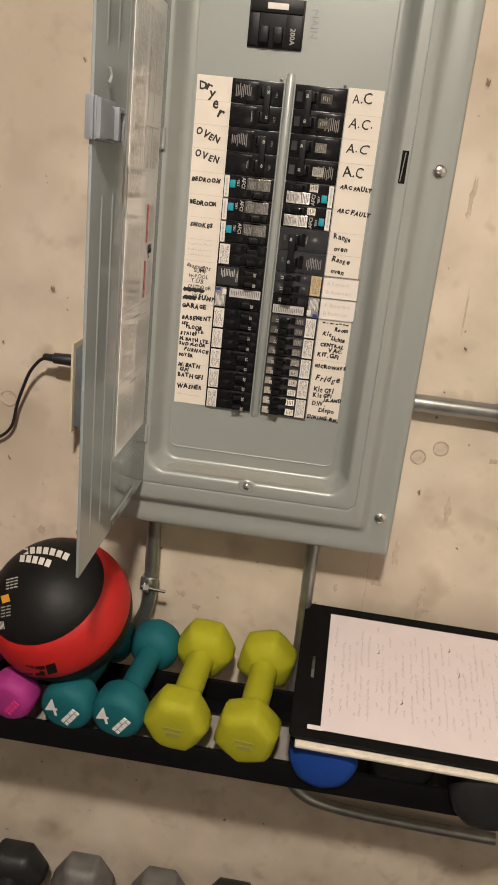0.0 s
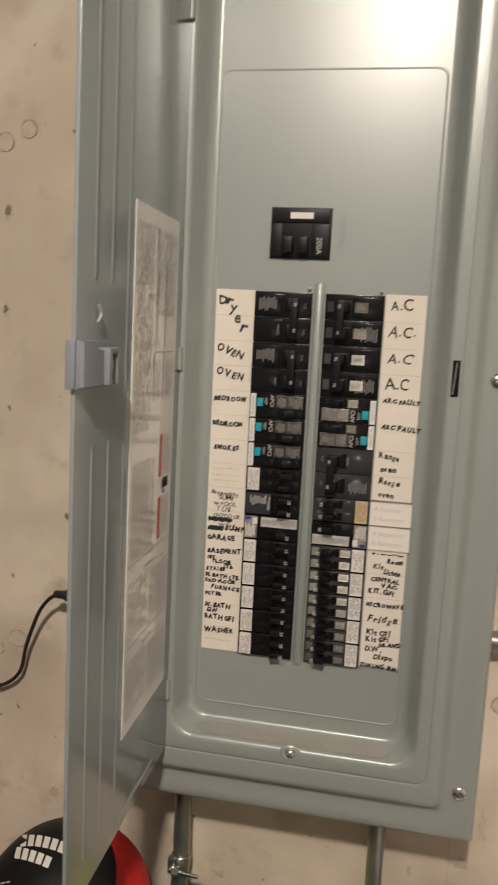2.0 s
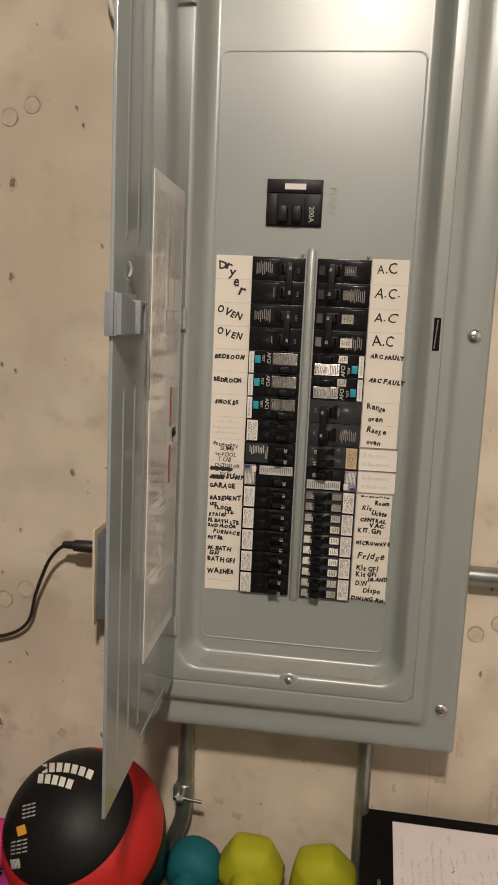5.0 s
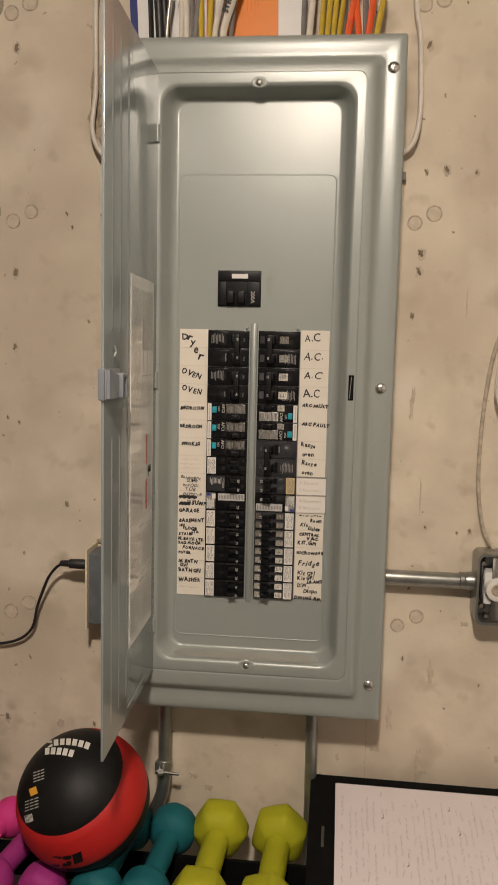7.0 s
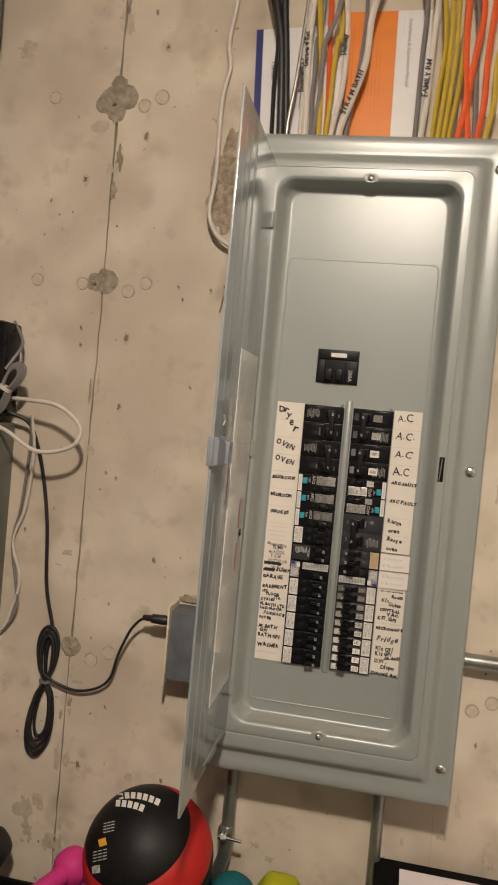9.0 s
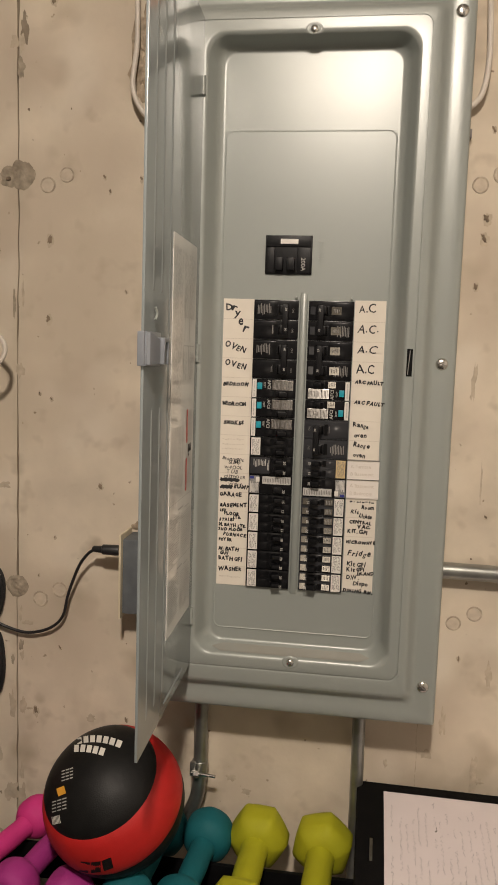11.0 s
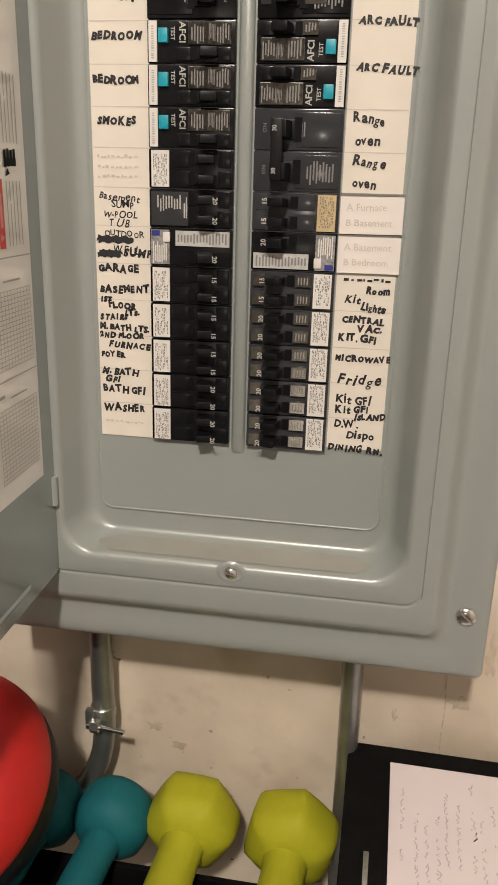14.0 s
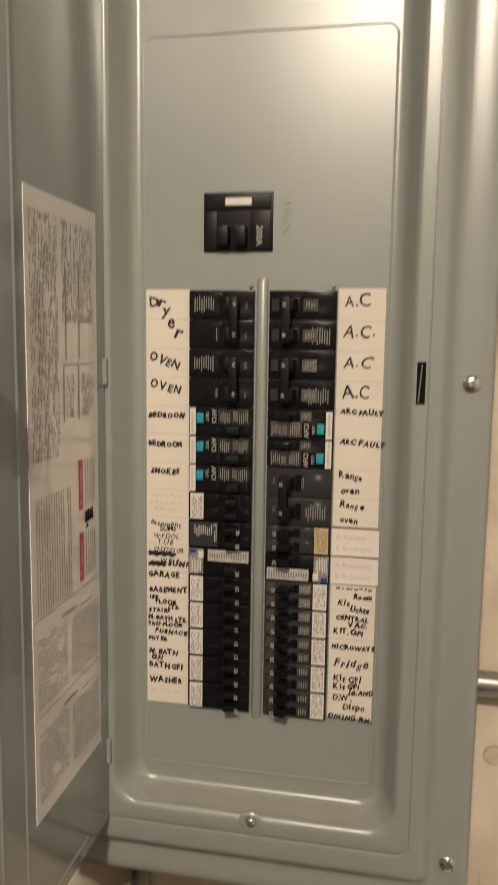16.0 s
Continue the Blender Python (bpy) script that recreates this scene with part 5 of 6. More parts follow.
tube(bm, [(-0.005, -0.045, 0.03), (0.01, -0.03, 0.065), (0.0, -0.01, 0.085), (-0.02, 0.0, 0.11)], 0.0026, 8)
part("lead", bm, M_W_GREY, th)
for dx in (0.0, 0.008):
    bm = bmesh.new()
    tube(bm, [(0.03, -0.012, -0.04), (0.022 + dx, 0.005, -0.10), (0.012 + dx, 0.012, -0.19), (0.002, 0.012, -0.25), (0.012 + dx, 0.012, -0.31), (0.018 - dx, 0.012, -0.36), (-0.005, 0.012, -0.40), (-0.05, 0.012, -0.425)], 0.0026, 8)
    part("lead", bm, M_W_WHITE if dx else M_W_GREY, th)

# ---- booklets and cables above the panel ----
bk = thing("manual", (0.0, 0.045, 2.02), "orange and white instruction manual tucked behind the cables", "booklet")
tilt = pose(0, 0, 0, -4, -1.6, 0)
part("orange_cover", boxes((-0.052, 0.020, 0.0, 0.002, 0.0, 0.210, 0, tilt)), M_BOOK_ORANGE, bk, smooth=False)
part("white_cover", boxes((0.0205, 0.070, 0.0, 0.002, 0.0, 0.210, 0, tilt)), M_BOOK_WHITE, bk, smooth=False)
part("pages", boxes((-0.051, 0.0695, 0.0022, 0.006, 0.001, 0.209, 0, tilt)), M_PAPER, bk, smooth=False)
bm = bmesh.new()
rng = random.Random(2)
for k in range(9):
    z0 = rng.uniform(0.03, 0.07)
    box(bm, -0.044 + k * 0.0052, -0.0434 + k * 0.0052, -0.0006, 0.0, z0, z0 + rng.uniform(0.05, 0.12), 0, tilt)
part("cover_lines", bm, M_ORANGE_LINE, bk, smooth=False)
ob = lettering("title", "Installation & Operation Manual", (0.0, 0, 0), 0.0058, M_PRINT, bk)
ob.matrix_basis = tilt @ Matrix.Translation((0.037, -0.0008, 0.197)) @ FACE @ pose(0, 0, 0, 0, 0, -90)
ob = lettering("subtitle", "-----------------", (0.0, 0, 0), 0.003, M_PRINT, bk)
ob.matrix_basis = tilt @ Matrix.Translation((0.029, -0.0008, 0.197)) @ FACE @ pose(0, 0, 0, 0, 0, -90)
bk2 = thing("booklet", (-0.131, 0.040, 2.02), "white booklet with navy blue spine above the panel", "booklet")
tilt = pose(0, 0, 0, -4, -3.5, 0)
part("cover", boxes((-0.045, 0.078, 0.0, 0.002, 0.0, 0.182, 0, tilt)), M_BOOK_WHITE, bk2, smooth=False)
part("spine", boxes((-0.0555, -0.045, -0.0006, 0.004, 0.0, 0.182, 0, tilt)), M_BOOK_BLUE, bk2, "navy blue spine", smooth=False)
part("pages", boxes((-0.054, 0.077, 0.0022, 0.006, 0.001, 0.181, 0, tilt)), M_PAPER, bk2, smooth=False)
ob = lettering("title", "Manual", (0, 0, 0), 0.007, M_INK, bk2)
ob.matrix_basis = tilt @ Matrix.Translation((-0.030, -0.0008, 0.13)) @ FACE @ pose(0, 0, 0, 0, 0, -90)

rng = random.Random(23)


def riser(x_low, x_high, mat, r, label, bend=0.0, flat=0.62, y=0.018):
    """A cable that rises from the panel's top towards the ceiling."""
    j = [rng.uniform(-0.005, 0.005) for _ in range(4)]
    d = x_high - x_low
    return cable(mat, r, y, label, (x_low, 2.03), (x_low + d * 0.2 + bend + j[0], 2.08), (x_low + d * 0.5 + bend + j[1], 2.14), (x_low + d * 0.8 + j[2], 2.20), (x_high + j[3], 2.259), flat=flat)


def cable(mat, r, y, label, *line, flat=0.62, words="", at=0.4, size=1.5):
    """A cable that leaves the panel's top and follows the given (x, z) places."""
    x0, z0 = line[0]
    th = thing("cable", (x0, y, 1.99), label, "cable", "cables rising from the panel")
    pts = [(-(line[1][0] - x0) * 0.15, 0.0, 0.0)] + [(x - x0, 0.0 if words else rng.uniform(-0.003, 0.002), z - 1.99) for x, z in line]
    (xa, za), (xb, zb) = line[-2:]
    if zb > 2.24:
        lean = max(-0.25, min(0.25, (xb - xa) / (zb - za)))
        pts += [(xb - x0 + lean * 0.05, 0.0, 0.33), (xb - x0 + lean * 0.10, 0.008, 0.44), (xb - x0 + lean * 0.12, 0.012, 0.605)]
    else:
        pts += [(xb - x0 + 0.003, 0.012, zb - 1.99 + 0.04), (xb - x0 + 0.006, 0.016, 0.605)]
    bm = bmesh.new()
    tube(bm, pts, r, 10, flat)
    part("sheath", bm, mat, th)
    if words:
        path = smooth_path(pts, 8)
        k = int(at * len(path))
        step = path[k + 3] - path[k]
        ob = lettering("handwriting", words, (path[k].x, path[k].y - r - 0.0003, path[k].z), r * size, M_INK, th, angle=math.degrees(math.atan2(step.z, step.x)), wobble=0.2, bold=0.0004)
    return th


cable(M_W_BLACK, 0.0038, 0.028, "dark grey cable rising in front of the booklet", (-0.156, 2.032), (-0.159, 2.110), (-0.159, 2.178), (-0.178, 2.257))
cable(M_W_BLACK, 0.0062, 0.012, "thick black cable rising from the panel", (-0.140, 2.033), (-0.149, 2.152), (-0.163, 2.225), (-0.163, 2.257), flat=0.9)
cable(M_W_BLACK, 0.0055, 0.016, "black cable rising from the panel", (-0.132, 2.033), (-0.143, 2.153), (-0.151, 2.226), (-0.151, 2.257), flat=0.9)
cable(M_W_BARE, 0.0026, 0.010, "shiny armoured cable rising from the panel", (-0.129, 2.041), (-0.122, 2.106), (-0.115, 2.221), (-0.115, 2.257), flat=1.0)
cable(M_W_WHITE, 0.0046, 0.014, "white cable with handwritten circuit names", (-0.110, 2.034), (-0.111, 2.086), (-0.115, 2.153), (-0.111, 2.226), (-0.109, 2.257), words="Basement LT", at=0.26)
cable(M_W_WHITE, 0.0046, 0.010, "white cable with handwritten circuit names", (-0.103, 2.034), (-0.106, 2.097), (-0.108, 2.164), (-0.105, 2.237), (-0.105, 2.257), words="Garage 4 Ent", at=0.30)
cable(M_W_GREY, 0.0042, 0.018, "greyish cable rising from the panel", (-0.095, 2.035), (-0.098, 2.086), (-0.097, 2.118), (-0.098, 2.164))
cable(M_W_YELLOW, 0.0043, 0.010, "yellow cable rising from the panel", (-0.083, 2.034), (-0.086, 2.103), (-0.094, 2.180), (-0.099, 2.226), (-0.097, 2.257))
cable(M_W_ORANGE, 0.0046, 0.026, "orange cable rising from the panel", (-0.074, 2.034), (-0.075, 2.087), (-0.081, 2.191), (-0.084, 2.257))
cable(M_W_YELLOW, 0.0041, 0.014, "yellow cable rising from the panel", (-0.072, 2.035), (-0.070, 2.088), (-0.069, 2.134), (-0.067, 2.165))
cable(M_W_WHITE, 0.0046, 0.014, "white cable with handwritten marks", (-0.064, 2.035), (-0.055, 2.088), (-0.053, 2.140), (-0.056, 2.196), (-0.065, 2.258), words="Hallway", at=0.38)
cable(M_W_GREY, 0.0042, 0.008, "greyish cable crossing between the others", (-0.090, 2.033), (-0.086, 2.082), (-0.086, 2.139), (-0.084, 2.159), (-0.072, 2.191), (-0.066, 2.222), (-0.062, 2.258))
cable(M_W_WHITE, 0.0056, 0.010, "white cable with handwritten circuit name", (-0.052, 2.034), (-0.040, 2.073), (-0.024, 2.130), (-0.021, 2.192), (-0.013, 2.233), (-0.008, 2.258), words="STR 4 M BATH", at=0.17, size=1.35)
cable(M_W_GREY, 0.0034, 0.024, "thin greyish cable rising behind the others", (-0.044, 2.034), (-0.034, 2.120), (-0.029, 2.192), (-0.031, 2.258))
cable(M_W_GREY, 0.0046, 0.022, "greyish cable rising from the panel", (0.056, 2.029), (0.056, 2.087), (0.056, 2.148), (0.057, 2.214), (0.051, 2.259))
cable(M_W_WHITE, 0.0052, 0.012, "white cable with handwritten circuit name", (0.064, 2.029), (0.068, 2.088), (0.069, 2.148), (0.071, 2.214), (0.067, 2.259), words="FAMILY RM", at=0.24)
cable(M_W_YELLOW, 0.0042, 0.014, "yellow cable rising from the panel", (0.080, 2.030), (0.083, 2.093), (0.087, 2.159), (0.077, 2.259))
cable(M_W_YELLOW, 0.0042, 0.010, "yellow cable rising from the panel", (0.088, 2.031), (0.092, 2.094), (0.094, 2.169), (0.091, 2.229), (0.093, 2.259))
cable(M_W_YELLOW, 0.0042, 0.016, "yellow cable rising from the panel", (0.096, 2.031), (0.100, 2.089), (0.103, 2.159), (0.101, 2.219), (0.101, 2.259))
cable(M_W_YELLOW, 0.0042, 0.020, "yellow cable rising from the panel", (0.104, 2.032), (0.110, 2.089), (0.113, 2.150), (0.112, 2.259))
riser(0.110, 0.114, M_W_GREY, 0.0046, "greyish cable rising from the panel", y=0.030)
for k in range(3):
    riser(0.116 + 0.0135 * k, 0.118 + 0.016 * k, M_W_ORANGE, 0.0056, "orange cable rising from the panel", bend=rng.uniform(-0.003, 0.003), y=rng.uniform(0.012, 0.022))
riser(0.140, 0.126, M_W_GREY, 0.0046, "greyish cable rising from the panel", y=0.030)
riser(0.154, 0.180, M_W_YELLOW, 0.0048, "yellow cable with dark marks rising from the panel", bend=-0.002)

th = thing("white_cable", (-0.17, WALL - 0.006, 1.90), "pale cable looping down the wall beside the panel", "cable")
bm = bmesh.new()
tube(bm, [(-0.050, -0.004, 0.66), (-0.060, -0.004, 0.382), (-0.070, -0.004, 0.283), (-0.065, -0.004, 0.245), (-0.072, -0.006, 0.20), (-0.073, -0.006, 0.145), (-0.072, -0.008, 0.073), (-0.076, -0.012, 0.015), (-0.062, -0.014, -0.018), (-0.038, -0.012, -0.035), (-0.010, -0.006, -0.045)], 0.0037, 10)
part("cord", bm, M_W_WHITE, th)
th = thing("white_cable", (0.19, WALL - 0.006, 1.88), "pale cable hanging beside the panel", "cable")
bm = bmesh.new()
tube(bm, [(0.004, -0.006, 0.002), (0.015, -0.010, 0.008), (0.024, -0.010, 0.023), (0.029, -0.010, 0.058), (0.028, -0.008, 0.11), (0.025, -0.006, 0.162), (0.018, -0.004, 0.207), (0.010, -0.004, 0.36), (0.006, -0.004, 0.68)], 0.0038, 10)
part("cord", bm, M_W_WHITE, th)
bm = boxes((0.004, 0.014, -0.006, 0.005, -0.034, -0.022, 0.001))
part("cable_clip", bm, M_W_GREY, th)

th = thing("wire_scrap", (-0.218, WALL, 1.790), "short bent scrap of wire sticking out of the wall", "wire")
bm = bmesh.new()
tube(bm, [(0.001, 0.0, 0.016), (0.008, -0.006, 0.008), (0.004, -0.008, -0.002), (0.001, -0.005, -0.016), (-0.002, -0.002, -0.026)], 0.0009, 6)
part("strand", bm, M_PIT, th)
# ---- dumbbell rack ----
rack = thing("dumbbell_rack", (0.10, -0.10, 0.0), "black steel dumbbell rack with two tiers standing at the wall", "rack")
for y, z, name in ((-0.052, 0.832, "front_rail"), (0.068, 0.846, "back_rail"), (-0.052, 0.355, "front_rail"), (0.048, 0.363, "back_rail")):
    bm = boxes((-0.80, 0.74, y - 0.003, y + 0.003, z - 0.018, z + 0.018, 0.0012), (-0.80, 0.74, y, y + 0.022 * (1 if name == "front_rail" else -1), z - 0.018, z - 0.013, 0.001))
    part(name, bm, M_RACK, rack)
part("tray", boxes((-0.80, 0.74, -0.050, 0.066, 0.812, 0.816, 0.001)), M_TRAY, rack, "pale grey sheet tray")
for x in (-0.79, 0.73):
    part("post", boxes((x - 0.02, x + 0.02, -0.03, 0.03, 0.0, 0.86, 0.003)), M_RACK, rack)
    part("foot", boxes((x - 0.022, x + 0.022, -0.24, 0.13, 0.0, 0.035, 0.004)), M_RACK, rack)
    part("arm", boxes((x - 0.015, x + 0.015, -0.06, 0.06, 0.334, 0.364, 0.002)), M_RACK, rack)
    part("arm", boxes((x - 0.015, x + 0.015, -0.06, 0.06, 0.815, 0.845, 0.002)), M_RACK, rack)


def dumbbell(x, y_front, y_back, z, r, mat, label, hexed=0.75, handle=0.0165, sides=24, digit="", swing=0.0, drop=5.0, turn=0.0, corners=6, ink=M_WHITE_PRINT):
    """A coated dumbbell that lies along y with its front head towards the room."""
    mid = (y_front + y_back) / 2
    th = thing("dumbbell", pose(x, mid, z, drop, 0, swing), label, "dumbbell", "dumbbells on the rack")
    half = (y_back - y_front) / 2
    hl = half * 0.54
    for s, nm in ((-1, "head"), (1, "head")):
        prof = [(-0.0004, 0.30), (0.0, 0.66), (0.0015, 0.78), (0.0055, 0.91), (0.012, 0.985), (0.018, 1.0), (hl - 0.018, 1.0), (hl - 0.010, 0.95), (hl - 0.003, 0.78), (hl + 0.003, 0.52)]
        rows = [(s * (half - a), r * f, hexed * (0.4 + 0.6 * min(1, f))) for a, f in prof]
        bm = bmesh.new()
        lathe(bm, rows if s < 0 else rows[::-1], 36, "y", hexed=hexed, turn=turn, corners=corners)
        head = part(nm, bm, mat, th, crease=70)
        if digit and s < 0:
            lettering("weight_mark", digit, (-r * 0.60, -half - 0.0014, -r * 0.26), r * 0.74, ink, head, angle=14, bold=0.0001)
            bm = bmesh.new()
            for k in range(2):
                for i in range(5):
                    u, w = (-0.40 + 0.165 * i) * r, (0.13 if (i + k) % 3 else 0.10) * r
                    box(bm, u, u + w, -half - 0.0014, -half, (-0.13 + 0.17 * k) * r, (0.01 + 0.16 * k) * r, 0, Matrix.Translation((0.30 * r, 0, -0.12 * r)) @ pose(0, 0, 0, 0, -55, 0))
            tagged(part("printed_mark", bm, ink, head, smooth=False), kind="stuff")
    if not digit and mat is M_YELLOW:
        bm = boxes((-0.3 * r, 0.3 * r, -half - 0.0010, -half, 0.02 * r, 0.12 * r), (-0.2 * r, 0.25 * r, -half - 0.0010, -half, -0.22 * r, -0.06 * r))
        part("worn_mark", bm, M_YELLOW_MARK, th, smooth=False)
    bm = bmesh.new()
    lathe(bm, ((-half * 0.5, handle * 1.1), (-half * 0.3, handle), (0, handle * 1.04), (half * 0.3, handle), (half * 0.5, handle * 1.1)), 20, "y")
    part("grip", bm, mat, th)
    return th


YELLOW_L = "yellow-green vinyl hexagonal dumbbell lying on the rack"
TEAL_L = "teal vinyl dumbbell marked four, lying on the rack"
dumbbell(-0.040, -0.160, 0.030, 0.882, 0.0405, M_YELLOW, YELLOW_L, 0.8, 0.0185, swing=-4)
dumbbell(0.050, -0.160, 0.030, 0.880, 0.0405, M_YELLOW, YELLOW_L, 0.8, 0.0185, swing=-4, turn=0.3)
dumbbell(-0.112, -0.158, 0.020, 0.880, 0.0355, M_TEAL, TEAL_L, 0.25, 0.0165, digit="4", swing=-6, corners=8)
dumbbell(-0.178, -0.158, 0.020, 0.880, 0.0355, M_TEAL, TEAL_L, 0.25, 0.0165, digit="4", swing=-6, corners=8)
dumbbell(-0.250, -0.160, 0.010, 0.880, 0.0325, M_MAGENTA, "magenta vinyl dumbbell marked three, lying on the rack", 0.35, 0.0155, digit="3", swing=-8, corners=8, ink=M_PINK)
dumbbell(-0.318, -0.160, 0.010, 0.880, 0.0325, M_MAGENTA, "magenta vinyl dumbbell marked three, lying on the rack", 0.35, 0.0155, digit="3", swing=-14, corners=8, ink=M_PINK)
dumbbell(-0.375, -0.145, 0.012, 0.884, 0.0290, M_PINK, "bright pink vinyl dumbbell lying on the rack", 0.35, 0.0145, swing=-20, corners=8)
dumbbell(0.145, -0.170, 0.030, 0.874, 0.0430, M_BLUE, "blue vinyl dumbbell lying under the writing folio", 0.4, 0.0185, corners=8, swing=-2, digit="", ink=M_PRINT)
dumbbell(0.240, -0.150, 0.030, 0.870, 0.0430, M_BLACK_VINYL, "black rubber dumbbell lying under the writing folio", 0.3, 0.0185)
dumbbell(0.345, -0.180, 0.030, 0.866, 0.0480, M_BLACK_VINYL, "black rubber dumbbell lying under the writing folio", 0.2, 0.0185)
for x in (-0.500, -0.570, -0.635):
    dumbbell(x, -0.160, 0.020, 0.880, 0.034, M_BLACK_VINYL, "black rubber dumbbell lying at the end of the rack", 0.3, 0.0165)
for x, mat, r, lab in ((-0.318, M_BLACK_VINYL, 0.050, "black hexagonal dumbbell on the lower tier"), (-0.202, M_IRON, 0.048, "grey iron hexagonal dumbbell on the lower tier"), (-0.073, M_IRON, 0.046, "grey iron hexagonal dumbbell on the lower tier"),
                       (0.048, M_BLACK_VINYL, 0.050, "black hexagonal dumbbell on the lower tier"), (0.182, M_BLACK_VINYL, 0.048, "black hexagonal dumbbell on the lower tier")):
    dumbbell(x, -0.165, 0.035, 0.394, r, mat, lab, 1.0, 0.017)

# ---- medicine ball ----
BALL_R = 0.0913
ball = thing("medicine_ball", (-0.2155, -0.090, 0.9785), "red and black rubber medicine ball resting on the dumbbells", "ball")
AXIS = Vector((-0.235, -0.515, 0.825)).normalized()
turn_ball = AXIS.to_track_quat("Z", "Y").to_matrix().to_4x4()


def ball_zone(name, a0, a1, mat, label, r=BALL_R):
    bm = bmesh.new()
    n = max(6, int((a1 - a0) / 4))
    ang = [a0 + (a1 - a0) * k / n for k in range(n + 1)]
    rows = [(r * math.cos(radians(a)), max(0.0004, r * math.sin(radians(a)))) for a in ang]
    edge = 0.0018   # seams are slightly sunk
    rows[0] = (rows[0][0] - (edge * math.cos(radians(ang[0])) if a0 > 0 else 0), rows[0][1] - (edge * math.sin(radians(ang[0])) if a0 > 0 else 0))
    rows[-1] = (rows[-1][0] - (edge * math.cos(radians(ang[-1])) if a1 < 180 else 0), rows[-1][1] - (edge * math.sin(radians(ang[-1])) if a1 < 180 else 0))
    lathe(bm, rows, 64, "z", turn_ball)
    part(name, bm, mat, ball, label)


ball_zone("cap", 0, 57.5, M_BALL_BLACK, "black textured rubber cap")
ball_zone("band", 57.5, 99, M_BALL_RED, "red rubber band")
ball_zone("cap", 99, 180, M_BALL_BLACK, "black textured rubber cap")


SIDE, RISE, OUT = Vector((0.934, 0.357, 0.0)), Vector((-0.182, 0.477, 0.859)), Vector((0.307, -0.802, 0.511))


def on_ball(p, q, lift=0.0006):
    """A place on the ball's front: p across and q up, as parts of its radius."""
    return (p * SIDE + q * RISE + math.sqrt(max(0.0, 1 - p * p - q * q)) * OUT).normalized() * (BALL_R + lift)


def ball_bar(name, start, end, height, mat):
    """A short printed bar on the ball, from one place to another."""
    bm = bmesh.new()
    (p0, q0), (p1, q1) = start, end
    n = 4
    l = math.hypot(p1 - p0, q1 - q0)
    up = (-(q1 - q0) / l * height, (p1 - p0) / l * height)
    low = [bm.verts.new(on_ball(p0 + (p1 - p0) * k / n, q0 + (q1 - q0) * k / n)) for k in range(n + 1)]
    high = [bm.verts.new(on_ball(p0 + (p1 - p0) * k / n + up[0], q0 + (q1 - q0) * k / n + up[1])) for k in range(n + 1)]
    for k in range(n):
        bm.faces.new((low[k], low[k + 1], high[k + 1], high[k]))
    part(name, bm, mat, ball, smooth=False)


def bar_row(name, count, start, end, height, mat, fill=0.74, arch=0.0):
    for k in range(count):
        a, b = k / count, (k + fill) / count
        lift = [arch * (1 - (2 * t - 1) ** 2) for t in (a, b)]
        ball_bar(name, (start[0] + (end[0] - start[0]) * a, start[1] + (end[1] - start[1]) * a + lift[0]), (start[0] + (end[0] - start[0]) * b, start[1] + (end[1] - start[1]) * b + lift[1]), height, mat)


bar_row("lettering_bar", 7, (-0.52, 0.74), (0.06, 0.62), 0.10, M_BALL_WHITE, 0.78, 0.05)
bar_row("lettering_bar", 5, (-0.57, 0.64), (-0.17, 0.54), 0.10, M_BALL_WHITE, 0.78, 0.02)
for q in (0.40, 0.36, 0.32, 0.28):
    bar_row("print_bar", 3, (-0.73, q), (-0.57, q + 0.03), 0.015, M_PRINT, 0.8)
ball_bar("emblem_bar", (-0.77, 0.10), (-0.67, 0.13), 0.10, M_ORANGE_PRINT)
for q in (0.05, 0.01, -0.03, -0.07):
    bar_row("print_bar", 3, (-0.85, q - 0.02), (-0.65, q + 0.02), 0.014, M_PRINT, 0.8)
bar_row("code_bar", 7, (-0.84, -0.24), (-0.73, -0.22), 0.10, M_BALL_WHITE, 0.6)
bar_row("dark_lettering_bar", 3, (-0.50, -0.84), (-0.02, -0.80), 0.14, M_BALL_BLACK, 0.75, -0.04)

# ---- writing folio with a sheet of notes ----
folio = thing("writing_folio", pose(0.285, -0.072, 0.934, 12.8, 0, -1.0), "black writing folio with handwritten sheet, lying on the dumbbells", "folio")
bm = bmesh.new()
FX, FY = 0.185, 0.115


def flat_slab(x0, x1, y0, y1, z0, z1, r):
    out = []
    edge = min(0.0015, (z1 - z0) * 0.4)
    for z, e in ((z0, edge), (z0 + edge, 0.0), (z1 - edge, 0.0), (z1, edge)):
        ring = []
        for cx, cy, a0 in ((x1 - r, y1 - r, 0), (x0 + r, y1 - r, 90), (x0 + r, y0 + r, 180), (x1 - r, y0 + r, 270)):
            for i in range(6):
                a = radians(a0 + 18 * i)
                ring.append((cx + (r - e) * math.cos(a), cy + (r - e) * math.sin(a), z))
        out.append(ring)
    bm = bmesh.new()
    return loft(bm, out, True, True, True)


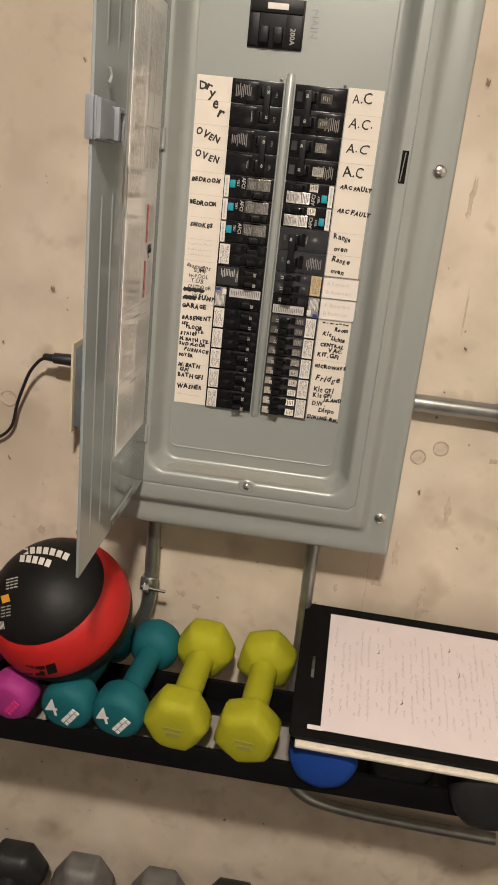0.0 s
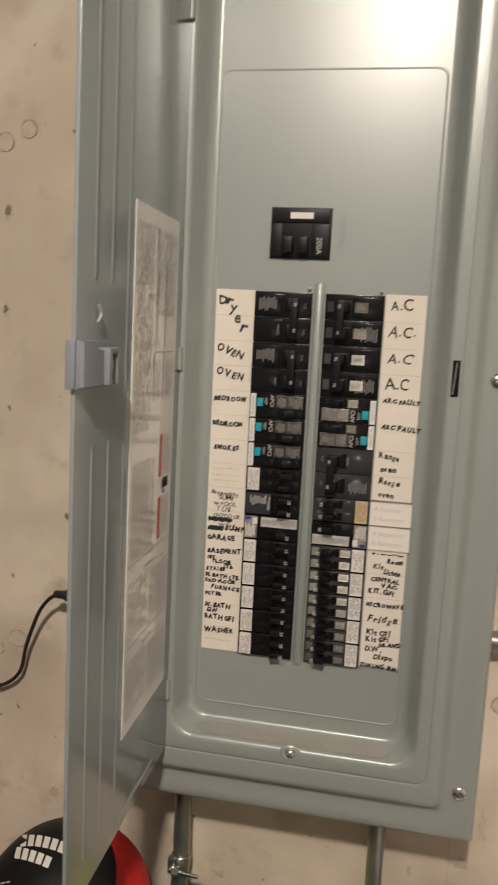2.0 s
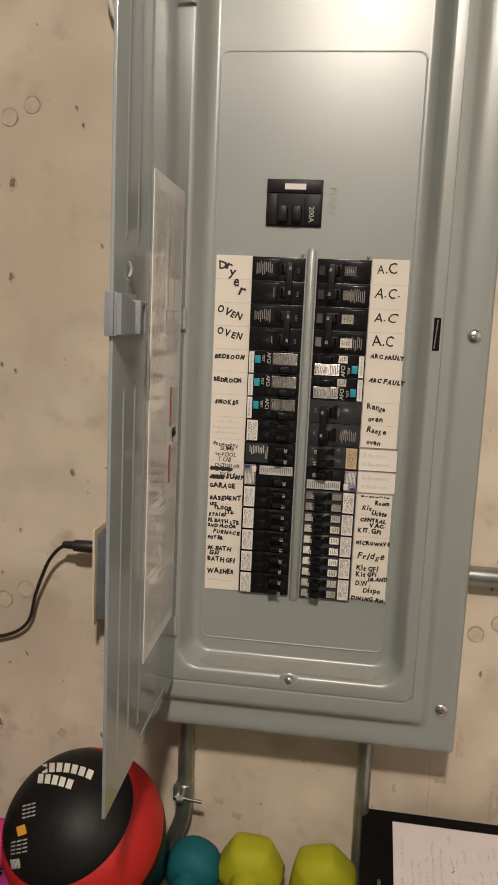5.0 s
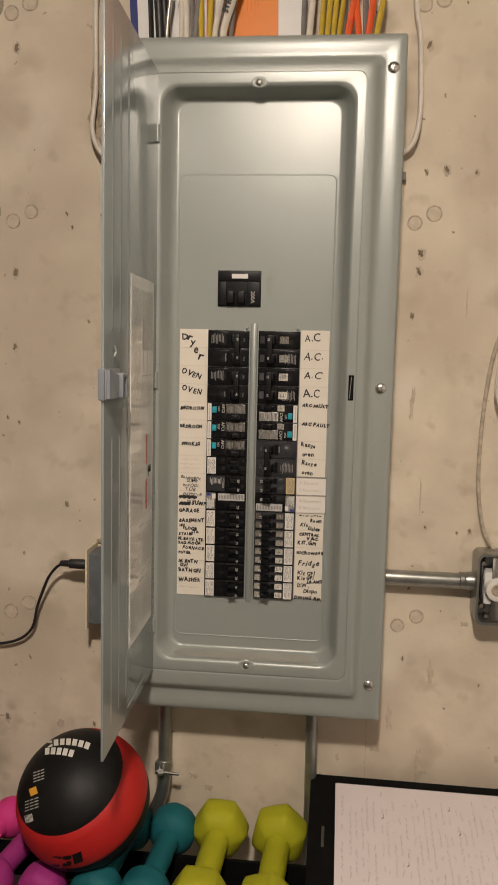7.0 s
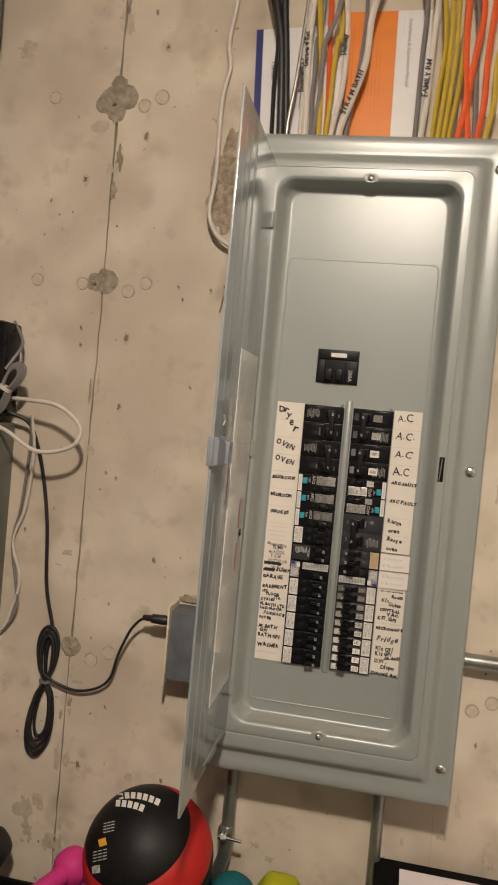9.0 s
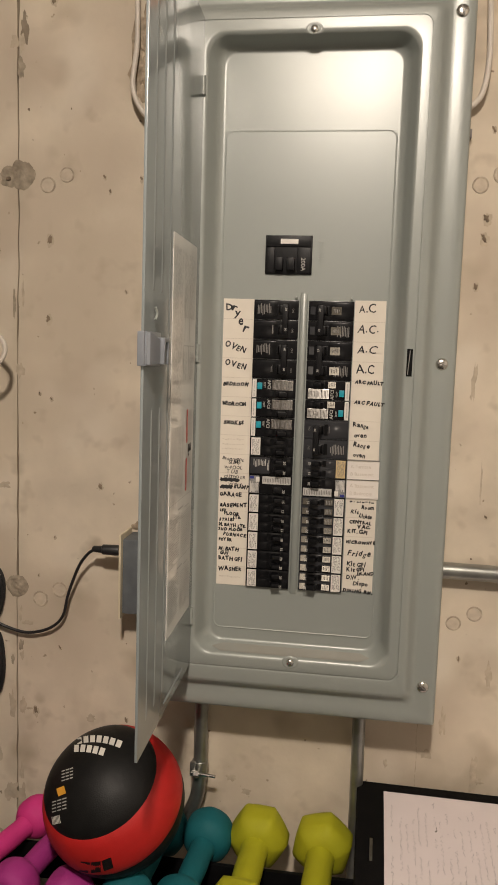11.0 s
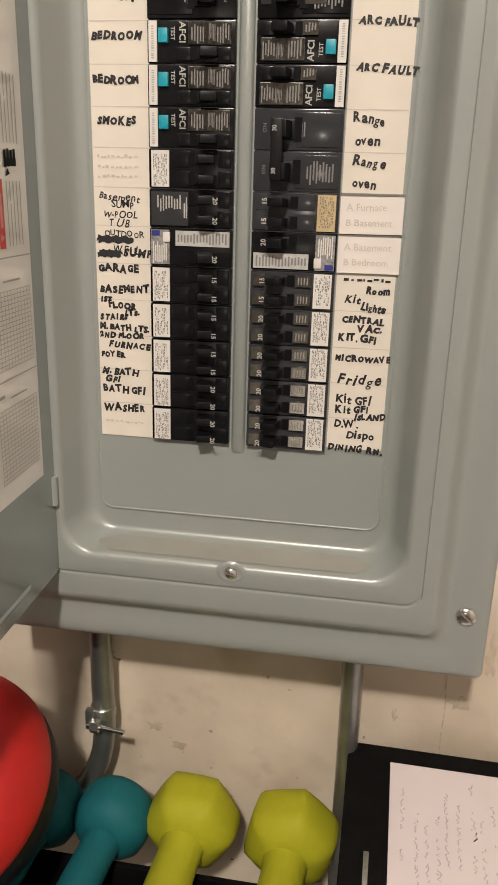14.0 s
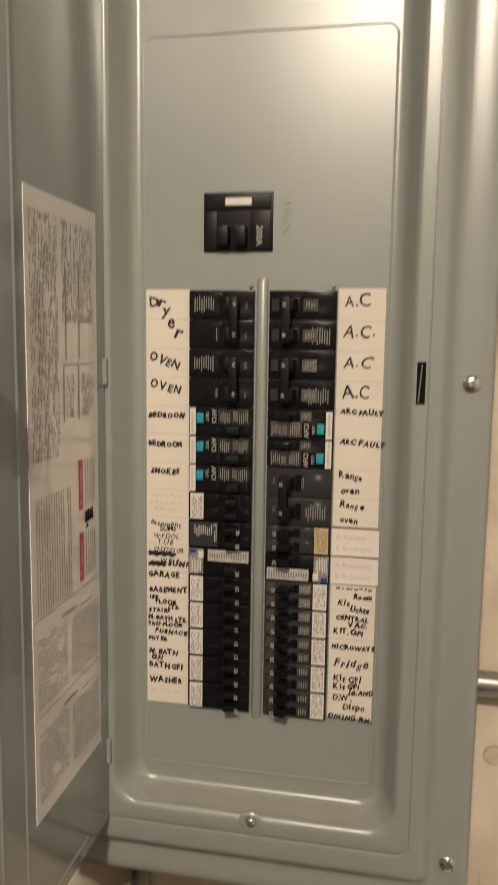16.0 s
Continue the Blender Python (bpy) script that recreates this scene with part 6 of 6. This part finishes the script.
part("back_cover", flat_slab(-FX, FX, -FY, FY, -0.010, -0.007, 0.008), M_FOLIO, folio)
part("page_block", flat_slab(-FX + 0.006, FX, -FY - 0.005, FY - 0.006, -0.0078, -0.0016, 0.002), M_PAGES, folio, "cream block of pages")
part("front_cover", flat_slab(-FX - 0.003, FX, -FY + 0.002, FY + 0.002, -0.001, 0.004, 0.010), M_FOLIO, folio)
sheet = part("note_sheet", flat_slab(-FX + 0.034, FX + 0.08, -FY + 0.017, FY - 0.015, 0.0042, 0.0047, 0.0006), M_PAPER, folio, "white sheet of handwritten notes")
part("sheet_tab", flat_slab(-FX + 0.018, -FX + 0.036, -FY + 0.0155, -FY + 0.022, 0.0048, 0.0056, 0.0008), M_PAPER, folio)
rng = random.Random(31)
bm = bmesh.new()
for k in range(26):   # lines of writing, read sideways
    x = -FX + 0.046 + k * 0.0088 + rng.uniform(-0.0016, 0.0016)
    y = -FY + 0.035 + rng.uniform(0, 0.03)
    while y < FY - 0.03 - rng.uniform(0, 0.03):
        pen = [(x + rng.uniform(-0.0018, 0.0018), y + k * rng.uniform(0.0007, 0.0011)) for k in range(rng.randint(3, 12))]
        for (xa, ya), (xb, yb) in zip(pen, pen[1:]):
            w = 0.00042
            bm.faces.new([bm.verts.new(q) for q in ((xa - w, ya, 0.0050), (xa + w, ya, 0.0050), (xb + w, yb, 0.0050), (xb - w, yb, 0.0050))])
        y = pen[-1][1] + rng.choice((0.0015, 0.002, 0.003, 0.016)) * rng.uniform(0.7, 1.4)
part("pen_writing", bm, M_PEN, folio, smooth=False)
bm = bmesh.new()
for x, y in ((-0.085, 0.038), (0.010, 0.062), (-0.055, -0.040), (0.020, 0.02)):
    tube(bm, [(x, y, 0.0050), (x + 0.003, y + 0.003, 0.0050), (x + 0.002, y + 0.005, 0.0050), (x + 0.003, y + 0.008, 0.0050)], 0.0005, 4, 0.3, 3)
part("pen_marks", bm, M_INK, folio)
part("maker_bar", boxes((-FX + 0.0155, -FX + 0.0195, -0.020, 0.016, 0.0040, 0.0046)), M_SCREW, folio, smooth=False)

# a red and black ball at the far end of the rack
b2 = thing("medicine_ball", (-0.605, -0.07, 0.996), "dark red and black ball beside the steel cabinet", "ball")
bm = bmesh.new()
lathe(bm, [(0.1 * math.cos(k * math.pi / 20), max(0.0004, 0.1 * math.sin(k * math.pi / 20))) for k in range(21)], 32, "z")
part("shell", bm, M_BALL_BLACK, b2)
bm = bmesh.new()
lathe(bm, [(0.1004 * math.sin(a), 0.1008 * math.cos(a)) for a in (0.3, 0.5, 0.7, 0.9)], 32, "z")
part("band", bm, M_BALL_RED, b2)
